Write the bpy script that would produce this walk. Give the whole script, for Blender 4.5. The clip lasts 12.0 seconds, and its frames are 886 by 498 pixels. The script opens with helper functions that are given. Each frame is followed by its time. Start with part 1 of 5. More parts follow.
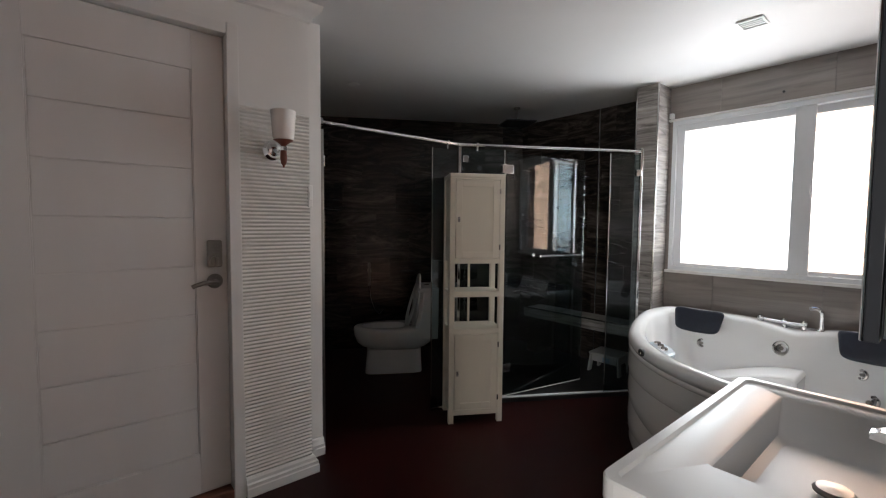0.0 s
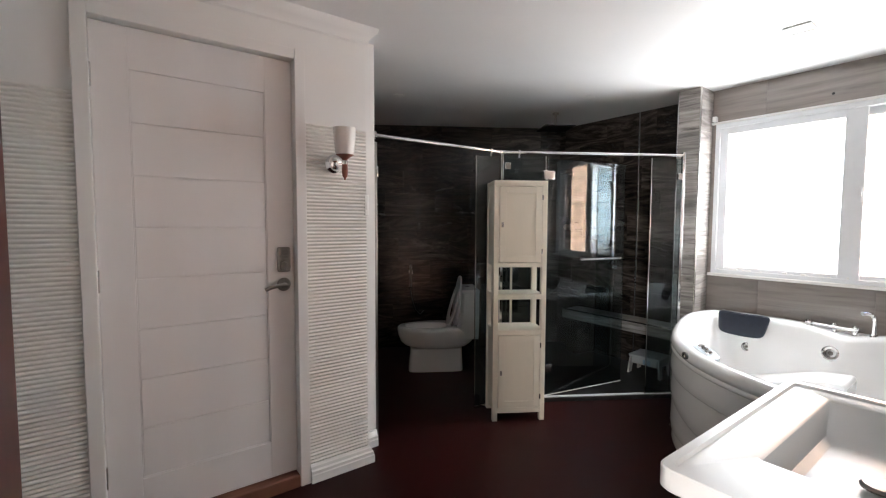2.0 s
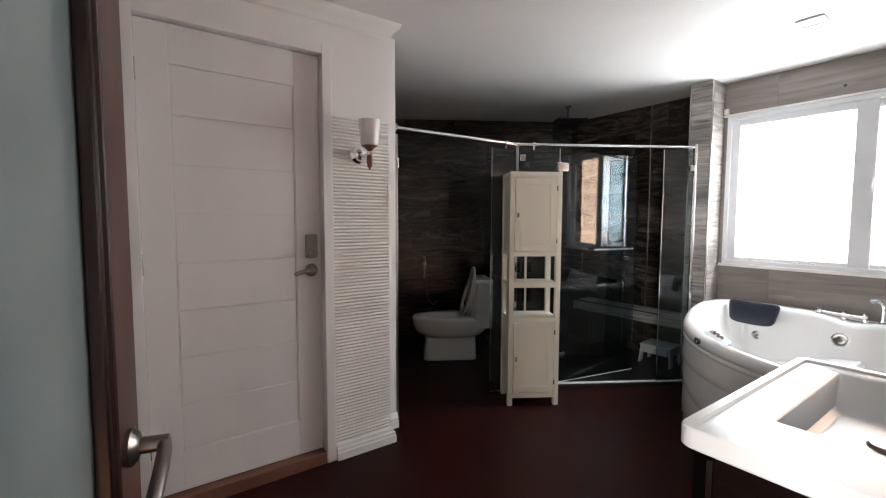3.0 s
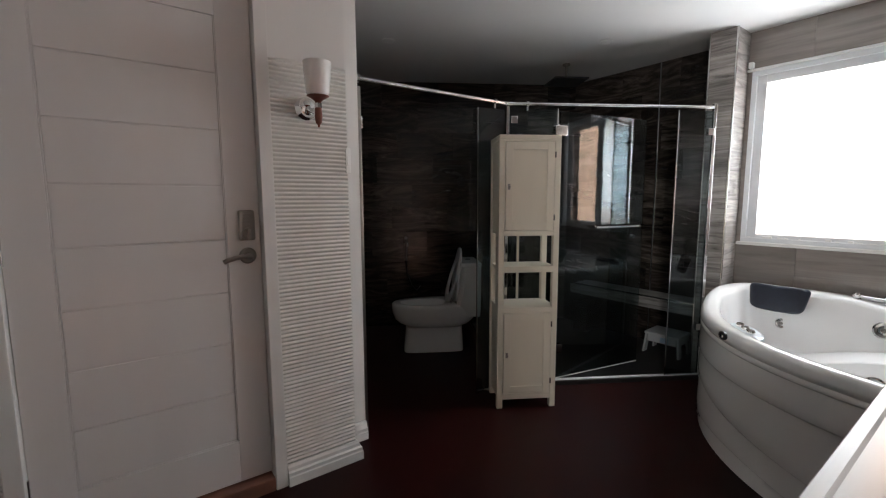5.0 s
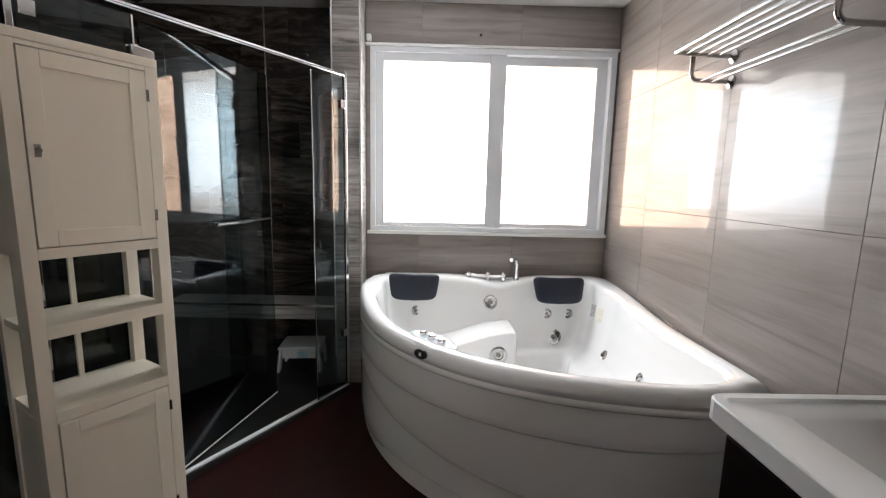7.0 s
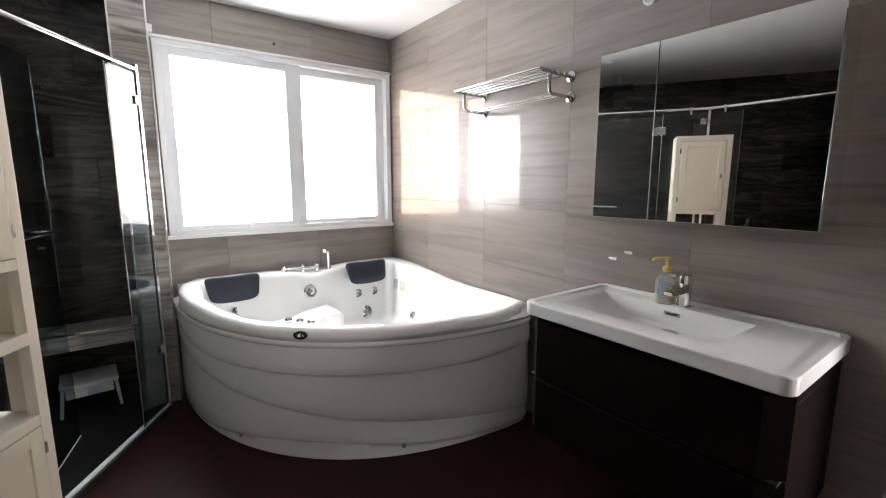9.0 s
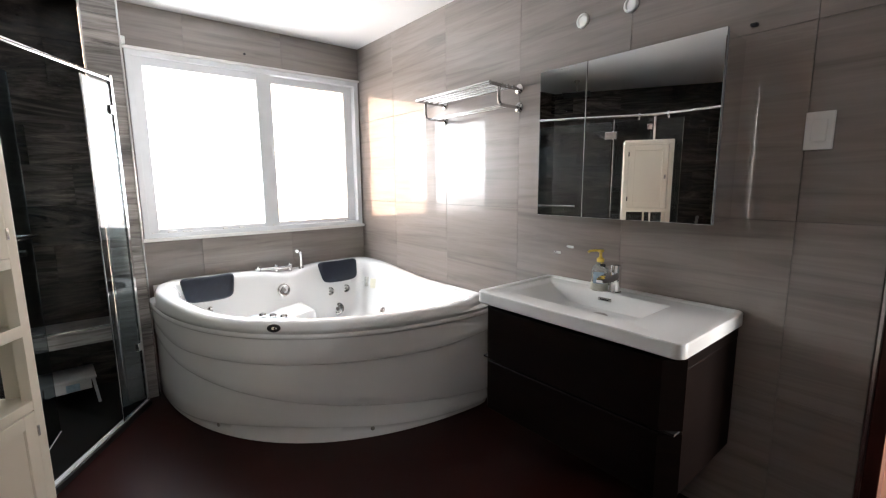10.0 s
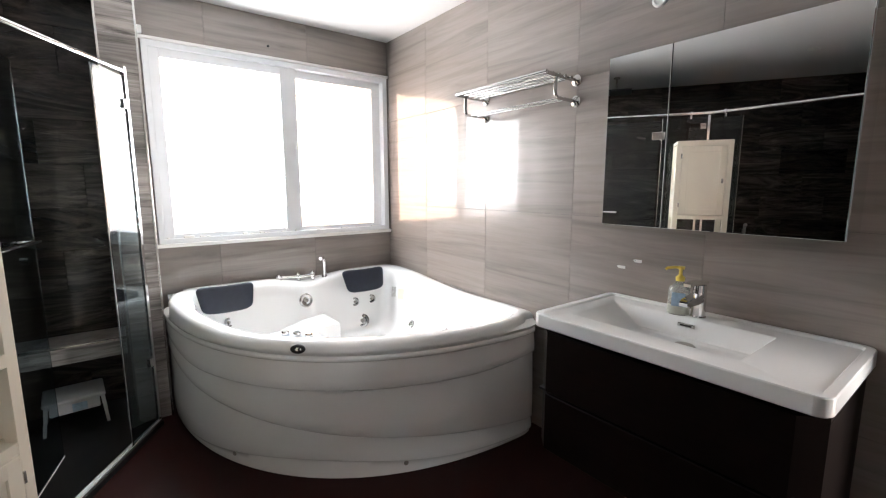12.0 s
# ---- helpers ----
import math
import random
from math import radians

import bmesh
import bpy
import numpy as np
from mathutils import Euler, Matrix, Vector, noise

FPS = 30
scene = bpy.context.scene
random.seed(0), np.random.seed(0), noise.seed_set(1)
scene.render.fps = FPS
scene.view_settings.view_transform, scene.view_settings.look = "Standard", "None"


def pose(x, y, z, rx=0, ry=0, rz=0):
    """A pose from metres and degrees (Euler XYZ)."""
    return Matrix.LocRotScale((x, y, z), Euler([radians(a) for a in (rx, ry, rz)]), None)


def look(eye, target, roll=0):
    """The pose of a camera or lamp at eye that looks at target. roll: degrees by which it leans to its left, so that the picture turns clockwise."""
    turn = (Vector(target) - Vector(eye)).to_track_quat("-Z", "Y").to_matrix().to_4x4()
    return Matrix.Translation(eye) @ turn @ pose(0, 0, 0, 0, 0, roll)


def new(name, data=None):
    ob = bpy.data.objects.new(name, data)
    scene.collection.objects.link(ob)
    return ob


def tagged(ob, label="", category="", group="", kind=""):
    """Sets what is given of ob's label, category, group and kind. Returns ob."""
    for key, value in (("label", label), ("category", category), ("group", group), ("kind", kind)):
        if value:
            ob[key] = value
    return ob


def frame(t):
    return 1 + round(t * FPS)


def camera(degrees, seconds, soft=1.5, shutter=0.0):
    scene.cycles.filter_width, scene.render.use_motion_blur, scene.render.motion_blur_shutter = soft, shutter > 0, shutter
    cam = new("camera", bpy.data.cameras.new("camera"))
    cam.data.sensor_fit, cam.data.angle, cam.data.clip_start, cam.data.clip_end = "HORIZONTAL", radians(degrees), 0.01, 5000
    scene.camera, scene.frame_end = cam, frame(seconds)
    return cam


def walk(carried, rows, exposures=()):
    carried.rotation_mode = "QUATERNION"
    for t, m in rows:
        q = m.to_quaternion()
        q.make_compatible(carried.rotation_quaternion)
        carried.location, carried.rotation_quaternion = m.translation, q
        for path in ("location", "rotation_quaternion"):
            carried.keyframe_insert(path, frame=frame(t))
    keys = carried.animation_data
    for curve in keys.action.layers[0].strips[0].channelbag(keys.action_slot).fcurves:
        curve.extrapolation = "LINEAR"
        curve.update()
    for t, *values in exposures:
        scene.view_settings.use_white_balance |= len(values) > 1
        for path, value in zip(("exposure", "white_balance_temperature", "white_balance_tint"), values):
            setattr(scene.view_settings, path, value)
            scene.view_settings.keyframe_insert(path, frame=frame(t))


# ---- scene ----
cam = camera(91.2, 12.0, soft=1.2)
PATH = [
    (0, (0.533, 0.802, 1.292), (1.825, 2.323, 1.176), 0.5),
    (0.5, (0.483, 0.728, 1.294), (1.734, 2.284, 1.176), 0.4),
    (1, (0.445, 0.688, 1.296), (1.666, 2.268, 1.177), 0.4),
    (1.5, (0.396, 0.703, 1.313), (1.598, 2.298, 1.197), 0.3),
    (2, (0.377, 0.766, 1.33), (1.562, 2.372, 1.211), 0.2),
    (2.5, (0.319, 0.8, 1.314), (1.494, 2.414, 1.187), 0.3),
    (3, (0.262, 0.741, 1.29), (1.426, 2.362, 1.153), 0.2),
    (3.2, (0.243, 0.726, 1.287), (1.411, 2.343, 1.138), 0.4),
    (5, (0.599, 1.054, 1.254), (1.783, 2.649, 1.024), -0.2),
    (5.5, (0.752, 1.243, 1.231), (2.175, 2.626, 0.98), 0.3),
    (6, (0.916, 1.42, 1.241), (2.629, 2.415, 0.963), 0.8),
    (6.5, (1.112, 1.625, 1.241), (3.012, 2.184, 0.962), 0.9),
    (7, (1.244, 1.814, 1.26), (3.222, 1.778, 0.963), 1.3),
    (7.2, (1.259, 1.9, 1.257), (3.215, 1.599, 0.963), 1.3),
    (8.8, (1.03, 2.41, 1.268), (2.642, 1.269, 0.954), 0.3),
    (9, (0.991, 2.433, 1.275), (2.588, 1.269, 0.971), -0.0),
    (9.5, (0.853, 2.451, 1.285), (2.42, 1.243, 0.989), -0.4),
    (10, (0.79, 2.485, 1.284), (2.326, 1.239, 0.984), -0.5),
    (10.5, (0.75, 2.489, 1.272), (2.282, 1.235, 0.988), -0.4),
    (11, (0.751, 2.492, 1.279), (2.27, 1.226, 0.983), -0.4),
    (11.5, (0.882, 2.447, 1.27), (2.413, 1.194, 0.98), -0.3),
    (12, (1.078, 2.429, 1.287), (2.656, 1.235, 1.0), -0.1),
]
EXPOSURES = [(0.0, 2.92), (0.5, 3.45), (1.0, 3.92), (1.5, 4.12), (2.0, 3.95), (2.5, 3.72), (3.2, 3.8), (4.8, 3.3), (5.0, 3.18), (5.5, 2.98), (6.5, 3.35), (7.2, 3.5), (8.8, 3.85), (10.5, 3.9), (12.0, 4.05)]
walk(cam, [(t, look(eye, target, roll)) for t, eye, target, roll in PATH], EXPOSURES)

# ---- light ----
world = bpy.data.worlds.new("world")
scene.world = world
world.use_nodes = True
wn = world.node_tree.nodes
sky = wn.new("ShaderNodeTexSky")
sky.sky_type, sky.sun_disc = "NISHITA", False
sky.sun_elevation, sky.sun_rotation = radians(52), radians(282)
wn["Background"].inputs["Strength"].default_value = 0.10
world.node_tree.links.new(sky.outputs["Color"], wn["Background"].inputs["Color"])

sun_data = bpy.data.lights.new("sun", "SUN")
sun_data.energy, sun_data.angle, sun_data.color = 5.0, radians(0.5), (1.0, 0.95, 0.88)
sun = new("sun", sun_data)
sun.matrix_world = look((-6.0, 2.6, 9.0), (0.6, 1.2, 0.55))

# daylight that falls through the frosted sash
day_data = bpy.data.lights.new("window_daylight", "AREA")
day_data.shape, day_data.size, day_data.size_y, day_data.energy, day_data.color = "RECTANGLE", 1.04, 0.76, 2.5, (0.94, 0.96, 1.0)
day = new("window_daylight", day_data)
day.matrix_world = look((4.17, 1.81, 1.52), (0.0, 1.81, 1.52))

# added fill lamp in an unseen opening beyond the doorway, brightens the bathtub skirt
hall_data = bpy.data.lights.new("hall_fill_lamp", "AREA")
hall_data.shape, hall_data.size, hall_data.size_y, hall_data.energy, hall_data.color = "RECTANGLE", 0.88, 1.56, 3.2, (1.0, 0.95, 0.90)
hall_data.spread = radians(90)
hall_fill = new("hall_fill_lamp", hall_data)
hall_fill.matrix_world = look((-1.13, -0.14, 1.30), (2.6, 1.9, 0.9))


# ---- materials ----
def mat(name, color, rough=0.5, metal=0.0, vary=0.08, scale=6.0, bump=0.0, bump_scale=60.0, coat=0.0, stretch=(1, 1, 1), random_tone=0.0, spec=0.5):
    m = bpy.data.materials.new(name)
    m.use_nodes = True
    n, l = m.node_tree.nodes, m.node_tree.links
    b = n["Principled BSDF"]
    b.inputs["Roughness"].default_value = rough
    b.inputs["Metallic"].default_value = metal
    b.inputs["Coat Weight"].default_value = coat
    b.inputs["Coat Roughness"].default_value = 0.04
    b.inputs["Specular IOR Level"].default_value = spec
    geo = n.new("ShaderNodeNewGeometry")
    mp = n.new("ShaderNodeVectorMath")
    mp.operation = "MULTIPLY"
    mp.inputs[1].default_value = stretch
    l.new(geo.outputs["Position"], mp.inputs[0])
    tex = n.new("ShaderNodeTexNoise")
    tex.inputs["Scale"].default_value, tex.inputs["Detail"].default_value = scale, 6
    l.new(mp.outputs[0], tex.inputs["Vector"])
    ramp = n.new("ShaderNodeValToRGB")
    ramp.color_ramp.elements[0].position, ramp.color_ramp.elements[1].position = 0.3, 0.7
    ramp.color_ramp.elements[0].color = (*[c * (1 - vary) for c in color], 1)
    ramp.color_ramp.elements[1].color = (*[min(1, c * (1 + vary)) for c in color], 1)
    l.new(tex.outputs["Fac"], ramp.inputs["Fac"])
    out = ramp.outputs["Color"]
    if random_tone:
        info = n.new("ShaderNodeObjectInfo")
        rng = n.new("ShaderNodeMapRange")
        rng.inputs["To Min"].default_value, rng.inputs["To Max"].default_value = 1 - random_tone, 1 + random_tone
        l.new(info.outputs["Random"], rng.inputs["Value"])
        mul = n.new("ShaderNodeVectorMath")
        mul.operation = "SCALE"
        l.new(out, mul.inputs[0])
        l.new(rng.outputs["Result"], mul.inputs["Scale"])
        out = mul.outputs[0]
    l.new(out, b.inputs["Base Color"])
    rr = n.new("ShaderNodeMapRange")
    rr.inputs["To Min"].default_value, rr.inputs["To Max"].default_value = rough * 0.93, min(1, rough * 1.08)
    tex3 = n.new("ShaderNodeTexNoise")
    tex3.inputs["Scale"].default_value, tex3.inputs["Detail"].default_value = 3.0, 4
    l.new(geo.outputs["Position"], tex3.inputs["Vector"])
    l.new(tex3.outputs["Fac"], rr.inputs["Value"])
    l.new(rr.outputs["Result"], b.inputs["Roughness"])
    if bump:
        tex2 = n.new("ShaderNodeTexNoise")
        tex2.inputs["Scale"].default_value, tex2.inputs["Detail"].default_value = bump_scale, 3
        l.new(mp.outputs[0], tex2.inputs["Vector"])
        bp = n.new("ShaderNodeBump")
        bp.inputs["Strength"].default_value, bp.inputs["Distance"].default_value = bump, 0.004
        l.new(tex2.outputs["Fac"], bp.inputs["Height"])
        l.new(bp.outputs["Normal"], b.inputs["Normal"])
    return m


def tile_mat(name, stops, rough, coat, fine, warp, tone=0.1, level=14.0):
    """Stone-look tile with wavy bands of grain that run level; every tile starts at another place in the pattern."""
    m = bpy.data.materials.new(name)
    m.use_nodes = True
    n, l = m.node_tree.nodes, m.node_tree.links
    b = n["Principled BSDF"]
    geo, info = n.new("ShaderNodeNewGeometry"), n.new("ShaderNodeObjectInfo")
    shift = n.new("ShaderNodeVectorMath")
    shift.operation = "MULTIPLY_ADD"
    shift.inputs[1].default_value = (7.3, 3.1, 11.7)
    rnd = n.new("ShaderNodeCombineXYZ")
    for k in range(3):
        l.new(info.outputs["Random"], rnd.inputs[k])
    l.new(rnd.outputs[0], shift.inputs[0])
    l.new(geo.outputs["Position"], shift.inputs[2])
    mp = n.new("ShaderNodeVectorMath")
    mp.operation = "MULTIPLY"
    mp.inputs[1].default_value = (0.9, 0.9, level)
    l.new(shift.outputs[0], mp.inputs[0])
    big = n.new("ShaderNodeTexNoise")
    big.inputs["Scale"].default_value, big.inputs["Detail"].default_value, big.inputs["Distortion"].default_value = 1.3, 8, warp
    big.inputs["Roughness"].default_value = fine
    l.new(mp.outputs[0], big.inputs["Vector"])
    ramp = n.new("ShaderNodeValToRGB")
    e = ramp.color_ramp.elements
    e[0].position, e[0].color = stops[0][0], (*stops[0][1], 1)
    e[1].position, e[1].color = stops[-1][0], (*stops[-1][1], 1)
    for p, c in stops[1:-1]:
        k = e.new(p)
        k.color = (*c, 1)
    l.new(big.outputs["Fac"], ramp.inputs["Fac"])
    rng = n.new("ShaderNodeMapRange")
    rng.inputs["To Min"].default_value, rng.inputs["To Max"].default_value = 1 - tone, 1 + tone
    l.new(info.outputs["Random"], rng.inputs["Value"])
    mul = n.new("ShaderNodeVectorMath")
    mul.operation = "SCALE"
    l.new(ramp.outputs["Color"], mul.inputs[0])
    l.new(rng.outputs["Result"], mul.inputs["Scale"])
    l.new(mul.outputs[0], b.inputs["Base Color"])
    b.inputs["Roughness"].default_value = rough
    b.inputs["Specular IOR Level"].default_value = 0.4
    b.inputs["Coat Weight"].default_value = coat
    b.inputs["Coat Roughness"].default_value = 0.03
    return m


def glass_mat(name, color, rough=0.0, alpha_white=0.0):
    m = bpy.data.materials.new(name)
    m.use_nodes = True
    b = m.node_tree.nodes["Principled BSDF"]
    b.inputs["Base Color"].default_value = (*color, 1)
    b.inputs["Transmission Weight"].default_value = 1.0 - alpha_white
    b.inputs["Roughness"].default_value = rough
    b.inputs["IOR"].default_value = 1.48
    return m


def frosted(name, color):
    """Milky glass that scatters the daylight behind it, with a smooth face."""
    m = bpy.data.materials.new(name)
    m.use_nodes = True
    n, l = m.node_tree.nodes, m.node_tree.links
    n.remove(n["Principled BSDF"])
    tr, gl, mx = n.new("ShaderNodeBsdfTranslucent"), n.new("ShaderNodeBsdfGlossy"), n.new("ShaderNodeMixShader")
    tr.inputs["Color"].default_value = (*color, 1)
    gl.inputs["Roughness"].default_value = 0.12
    mx.inputs["Fac"].default_value = 0.05
    l.new(tr.outputs[0], mx.inputs[1])
    l.new(gl.outputs[0], mx.inputs[2])
    l.new(mx.outputs[0], n["Material Output"].inputs["Surface"])
    return m


WHITE_PAINT = mat("white paint", (0.75, 0.74, 0.72), 0.45, vary=0.02, scale=3, bump=0.05, bump_scale=90)
CEIL_PAINT = mat("ceiling paint", (0.77, 0.76, 0.75), 0.6, vary=0.02, scale=2, bump=0.05, bump_scale=40)
DOOR_PAINT = mat("door paint", (0.72, 0.70, 0.69), 0.35, vary=0.025, scale=5, bump=0.02, bump_scale=25, stretch=(1, 1, 0.15))
RIDGE_PAINT = mat("ridged wall paint", (0.74, 0.72, 0.69), 0.5, vary=0.04, scale=9, bump=0.15, bump_scale=70)
CREAM = mat("cream painted wood", (0.78, 0.725, 0.61), 0.4, vary=0.03, scale=8, bump=0.08, bump_scale=30, stretch=(1, 1, 0.2))
TILE = tile_mat("grey stone tile", [(0.25, (0.142, 0.119, 0.106)), (0.45, (0.222, 0.191, 0.171)), (0.6, (0.262, 0.229, 0.207)), (0.78, (0.187, 0.160, 0.143))], 0.38, 0.9, 0.62, 0.7)
DARK_TILE = tile_mat("dark weathered wood-look tile", [(0.32, (0.008, 0.006, 0.005)), (0.46, (0.026, 0.021, 0.018)), (0.58, (0.062, 0.050, 0.042)), (0.74, (0.13, 0.108, 0.092))], 0.22, 0.0, 0.70, 3.2, 0.45, 5.5)
PIER_TILE = tile_mat("grey weathered wood-look tile", [(0.28, (0.05, 0.045, 0.042)), (0.45, (0.24, 0.22, 0.205)), (0.62, (0.40, 0.37, 0.35)), (0.78, (0.20, 0.18, 0.165))], 0.32, 0.0, 0.68, 2.6, 0.25, 11.0)
GROUT = mat("grout", (0.15, 0.135, 0.125), 0.8, vary=0.1, scale=20)
DARK_GROUT = mat("dark grout", (0.03, 0.026, 0.023), 0.8, vary=0.1, scale=20)
FLOOR_MAT = mat("mahogany floor", (0.021, 0.0034, 0.0028), 0.42, vary=0.07, scale=2.2, stretch=(0.3, 3.0, 1), spec=0.18)
SHOWER_FLOOR = mat("dark shower floor tile", (0.013, 0.012, 0.012), 0.4, vary=0.25, scale=12)
ACRYLIC = mat("white acrylic", (0.86, 0.86, 0.85), 0.12, vary=0.012, scale=2, coat=0.4)
CERAMIC = mat("white ceramic", (0.82, 0.82, 0.80), 0.2, vary=0.012, scale=2, coat=0.15)
CAST = mat("white cast stone", (0.64, 0.64, 0.63), 0.28, vary=0.012, scale=2, spec=0.4)
# darker copy of white plastic; the shade under the bench is in its colour
SHADED_PLASTIC = mat("shaded white plastic", (0.50, 0.50, 0.49), 0.45, vary=0.03, scale=10)
DARK_MAHOGANY = mat("dark stained glazing bead", (0.016, 0.006, 0.005), 0.3, vary=0.25, scale=5, stretch=(8, 8, 0.5), coat=0.1)
CHROME = mat("chrome", (0.80, 0.80, 0.80), 0.08, metal=1.0, vary=0.03, scale=20)
POLISHED = mat("polished steel", (0.50, 0.49, 0.48), 0.16, metal=1.0, vary=0.04, scale=30)
STEEL = mat("brushed steel", (0.62, 0.61, 0.59), 0.22, metal=1.0, vary=0.05, scale=30)
ALU = mat("white window aluminium", (0.74, 0.76, 0.78), 0.35, vary=0.03, scale=10)
NICKEL = mat("dark satin nickel", (0.32, 0.30, 0.28), 0.3, metal=1.0, vary=0.08, scale=30)
ESPRESSO = mat("espresso wood veneer", (0.0050, 0.0026, 0.0020), 0.42, vary=0.3, spec=0.06, scale=5, stretch=(1, 1, 12), bump=0.05, bump_scale=10)
MAHOGANY = mat("mahogany door wood", (0.060, 0.015, 0.010), 0.3, vary=0.25, scale=5, stretch=(8, 8, 0.5), coat=0.1)
SILL_WOOD = mat("brown threshold wood", (0.17, 0.07, 0.045), 0.4, vary=0.25, scale=5, stretch=(1, 10, 1))
MIRROR = mat("mirror silver", (0.86, 0.87, 0.87), 0.005, metal=1.0, vary=0.0)
CAB_EDGE = mat("dark mirror cabinet edge", (0.03, 0.033, 0.04), 0.3, vary=0.1, scale=20)
NAVY = mat("navy vinyl", (0.012, 0.016, 0.03), 0.45, vary=0.15, scale=40, bump=0.1, bump_scale=200)
RUBBER = mat("black plastic", (0.015, 0.015, 0.016), 0.45, vary=0.1, scale=40)
PLASTIC = mat("white plastic", (0.80, 0.80, 0.78), 0.35, vary=0.02, scale=10)
OPAL = mat("opal glass", (0.85, 0.83, 0.81), 0.25, vary=0.03, scale=15)
RED_WOOD = mat("red-brown turned wood", (0.20, 0.06, 0.035), 0.35, vary=0.25, scale=40)
PAPER_BLUE = mat("faded blue sticker", (0.30, 0.42, 0.52), 0.5, vary=0.15, scale=60)
PALE_BLUE = mat("pale blue-grey plastic", (0.55, 0.64, 0.68), 0.25, vary=0.04, scale=30)
PAPER_GREY = mat("grey label", (0.45, 0.45, 0.44), 0.5, vary=0.2, scale=80)
PAPER_CREAM = mat("cream label", (0.74, 0.72, 0.60), 0.5, vary=0.05, scale=60)
YELLOW = mat("yellow plastic", (0.75, 0.55, 0.10), 0.35, vary=0.04, scale=30)
SOAP = glass_mat("clear soap bottle", (0.93, 0.95, 0.92), 0.05, 0.15)
CLEAR = glass_mat("shower glass", (0.54, 0.65, 0.69))
PANE = glass_mat("window glass", (0.97, 0.98, 0.98))
FROST = frosted("frosted window glass", (0.86, 0.93, 0.96))
DOOR_FROST = mat("frosted door glass", (0.17, 0.225, 0.23), 0.2, vary=0.04, scale=3, coat=0.4)
STUCCO = mat("terracotta stucco", (0.66, 0.44, 0.32), 0.85, vary=0.22, scale=2.0, stretch=(1, 3.0, 0.25), bump=0.3, bump_scale=40)
TAN_FLOOR = mat("tan wood floor", (0.34, 0.17, 0.11), 0.4, vary=0.15, scale=3, stretch=(8, 0.6, 1))
GROUND = mat("dark paved ground", (0.16, 0.155, 0.15), 0.85, vary=0.15, scale=3, bump=0.2)


# ---- mesh helpers ----
def finish(name, bm, material, smooth=True, angle=35):
    bmesh.ops.recalc_face_normals(bm, faces=bm.faces)
    me = bpy.data.meshes.new(name)
    if smooth:
        for f in bm.faces:
            square_on = max(abs(c) for c in f.normal) > 0.99999
            f.smooth = not (square_on and f.calc_area() > 1e-4)
        for e in bm.edges:
            e.smooth = len(e.link_faces) == 2 and e.calc_face_angle(0) < radians(angle)
    bm.to_mesh(me)
    bm.free()
    if material:
        me.materials.append(material)
    return me


def part(name, bm, material, parent=None, label="", m=None, smooth=True, angle=35):
    ob = new(name, finish(name, bm, material, smooth, angle))
    if parent:
        ob.parent = parent
    if m is not None:
        ob.matrix_basis = m
    return tagged(ob, label)


def thing(name, label, category, m=None, group="", kind=""):
    ob = new(name)
    ob.empty_display_size = 0.1
    if m is not None:
        ob.matrix_basis = m
    return tagged(ob, label, category, group, kind)


def box(bm, a, b, bevel=0.0, seg=2):
    """A box between two corners, with rounded edges if asked."""
    a, b = Vector(a), Vector(b)
    r = bmesh.ops.create_cube(bm, size=1.0)["verts"]
    for v in r:
        v.co = Vector(((a[i] + b[i]) / 2 + v.co[i] * abs(b[i] - a[i]) for i in range(3)))
    if bevel:
        es = list({e for v in r for e in v.link_edges})
        bmesh.ops.bevel(bm, geom=es, offset=bevel, segments=seg, affect="EDGES", profile=0.6)
    return bm


def boxes(*specs):
    bm = bmesh.new()
    for s in specs:
        box(bm, *s)
    return bm


def cyl(bm, a, b, r, r2=None, seg=20):
    """A rod from a to b."""
    a, b = Vector(a), Vector(b)
    d = b - a
    m = Matrix.Translation((a + b) / 2) @ d.to_track_quat("Z", "Y").to_matrix().to_4x4()
    bmesh.ops.create_cone(bm, cap_ends=True, segments=seg, radius1=r, radius2=r if r2 is None else r2, depth=d.length, matrix=m)
    return bm


def cyls(*specs):
    bm = bmesh.new()
    for s in specs:
        cyl(bm, *s)
    return bm


def lathe(bm, profile, m=None, seg=28):
    """A turned shape from pairs of radius and height."""
    m = m or Matrix()
    rings = []
    for r, z in profile:
        rings.append([bm.verts.new(m @ Vector((r * math.cos(2 * math.pi * i / seg), r * math.sin(2 * math.pi * i / seg), z))) for i in range(seg)])
    for p, q in zip(rings, rings[1:]):
        for i in range(seg):
            bm.faces.new((p[i], p[(i + 1) % seg], q[(i + 1) % seg], q[i]))
    for ring in (rings[0], rings[-1]):
        bm.faces.new(ring)
    return bm


def tube(bm, pts, r, seg=12):
    """A bent round bar through the points."""
    pts = [Vector(p) for p in pts]
    rings, side = [], None
    for i, p in enumerate(pts):
        d = (pts[min(i + 1, len(pts) - 1)] - pts[max(i - 1, 0)]).normalized()
        if side is None:
            side = d.orthogonal().normalized()
        side = (side - d * side.dot(d)).normalized()
        up = d.cross(side)
        rings.append([bm.verts.new(p + r * (math.cos(2 * math.pi * k / seg) * side + math.sin(2 * math.pi * k / seg) * up)) for k in range(seg)])
    for a, b in zip(rings, rings[1:]):
        for k in range(seg):
            bm.faces.new((a[k], a[(k + 1) % seg], b[(k + 1) % seg], b[k]))
    bm.faces.new(rings[0])
    bm.faces.new(rings[-1])
    return bm


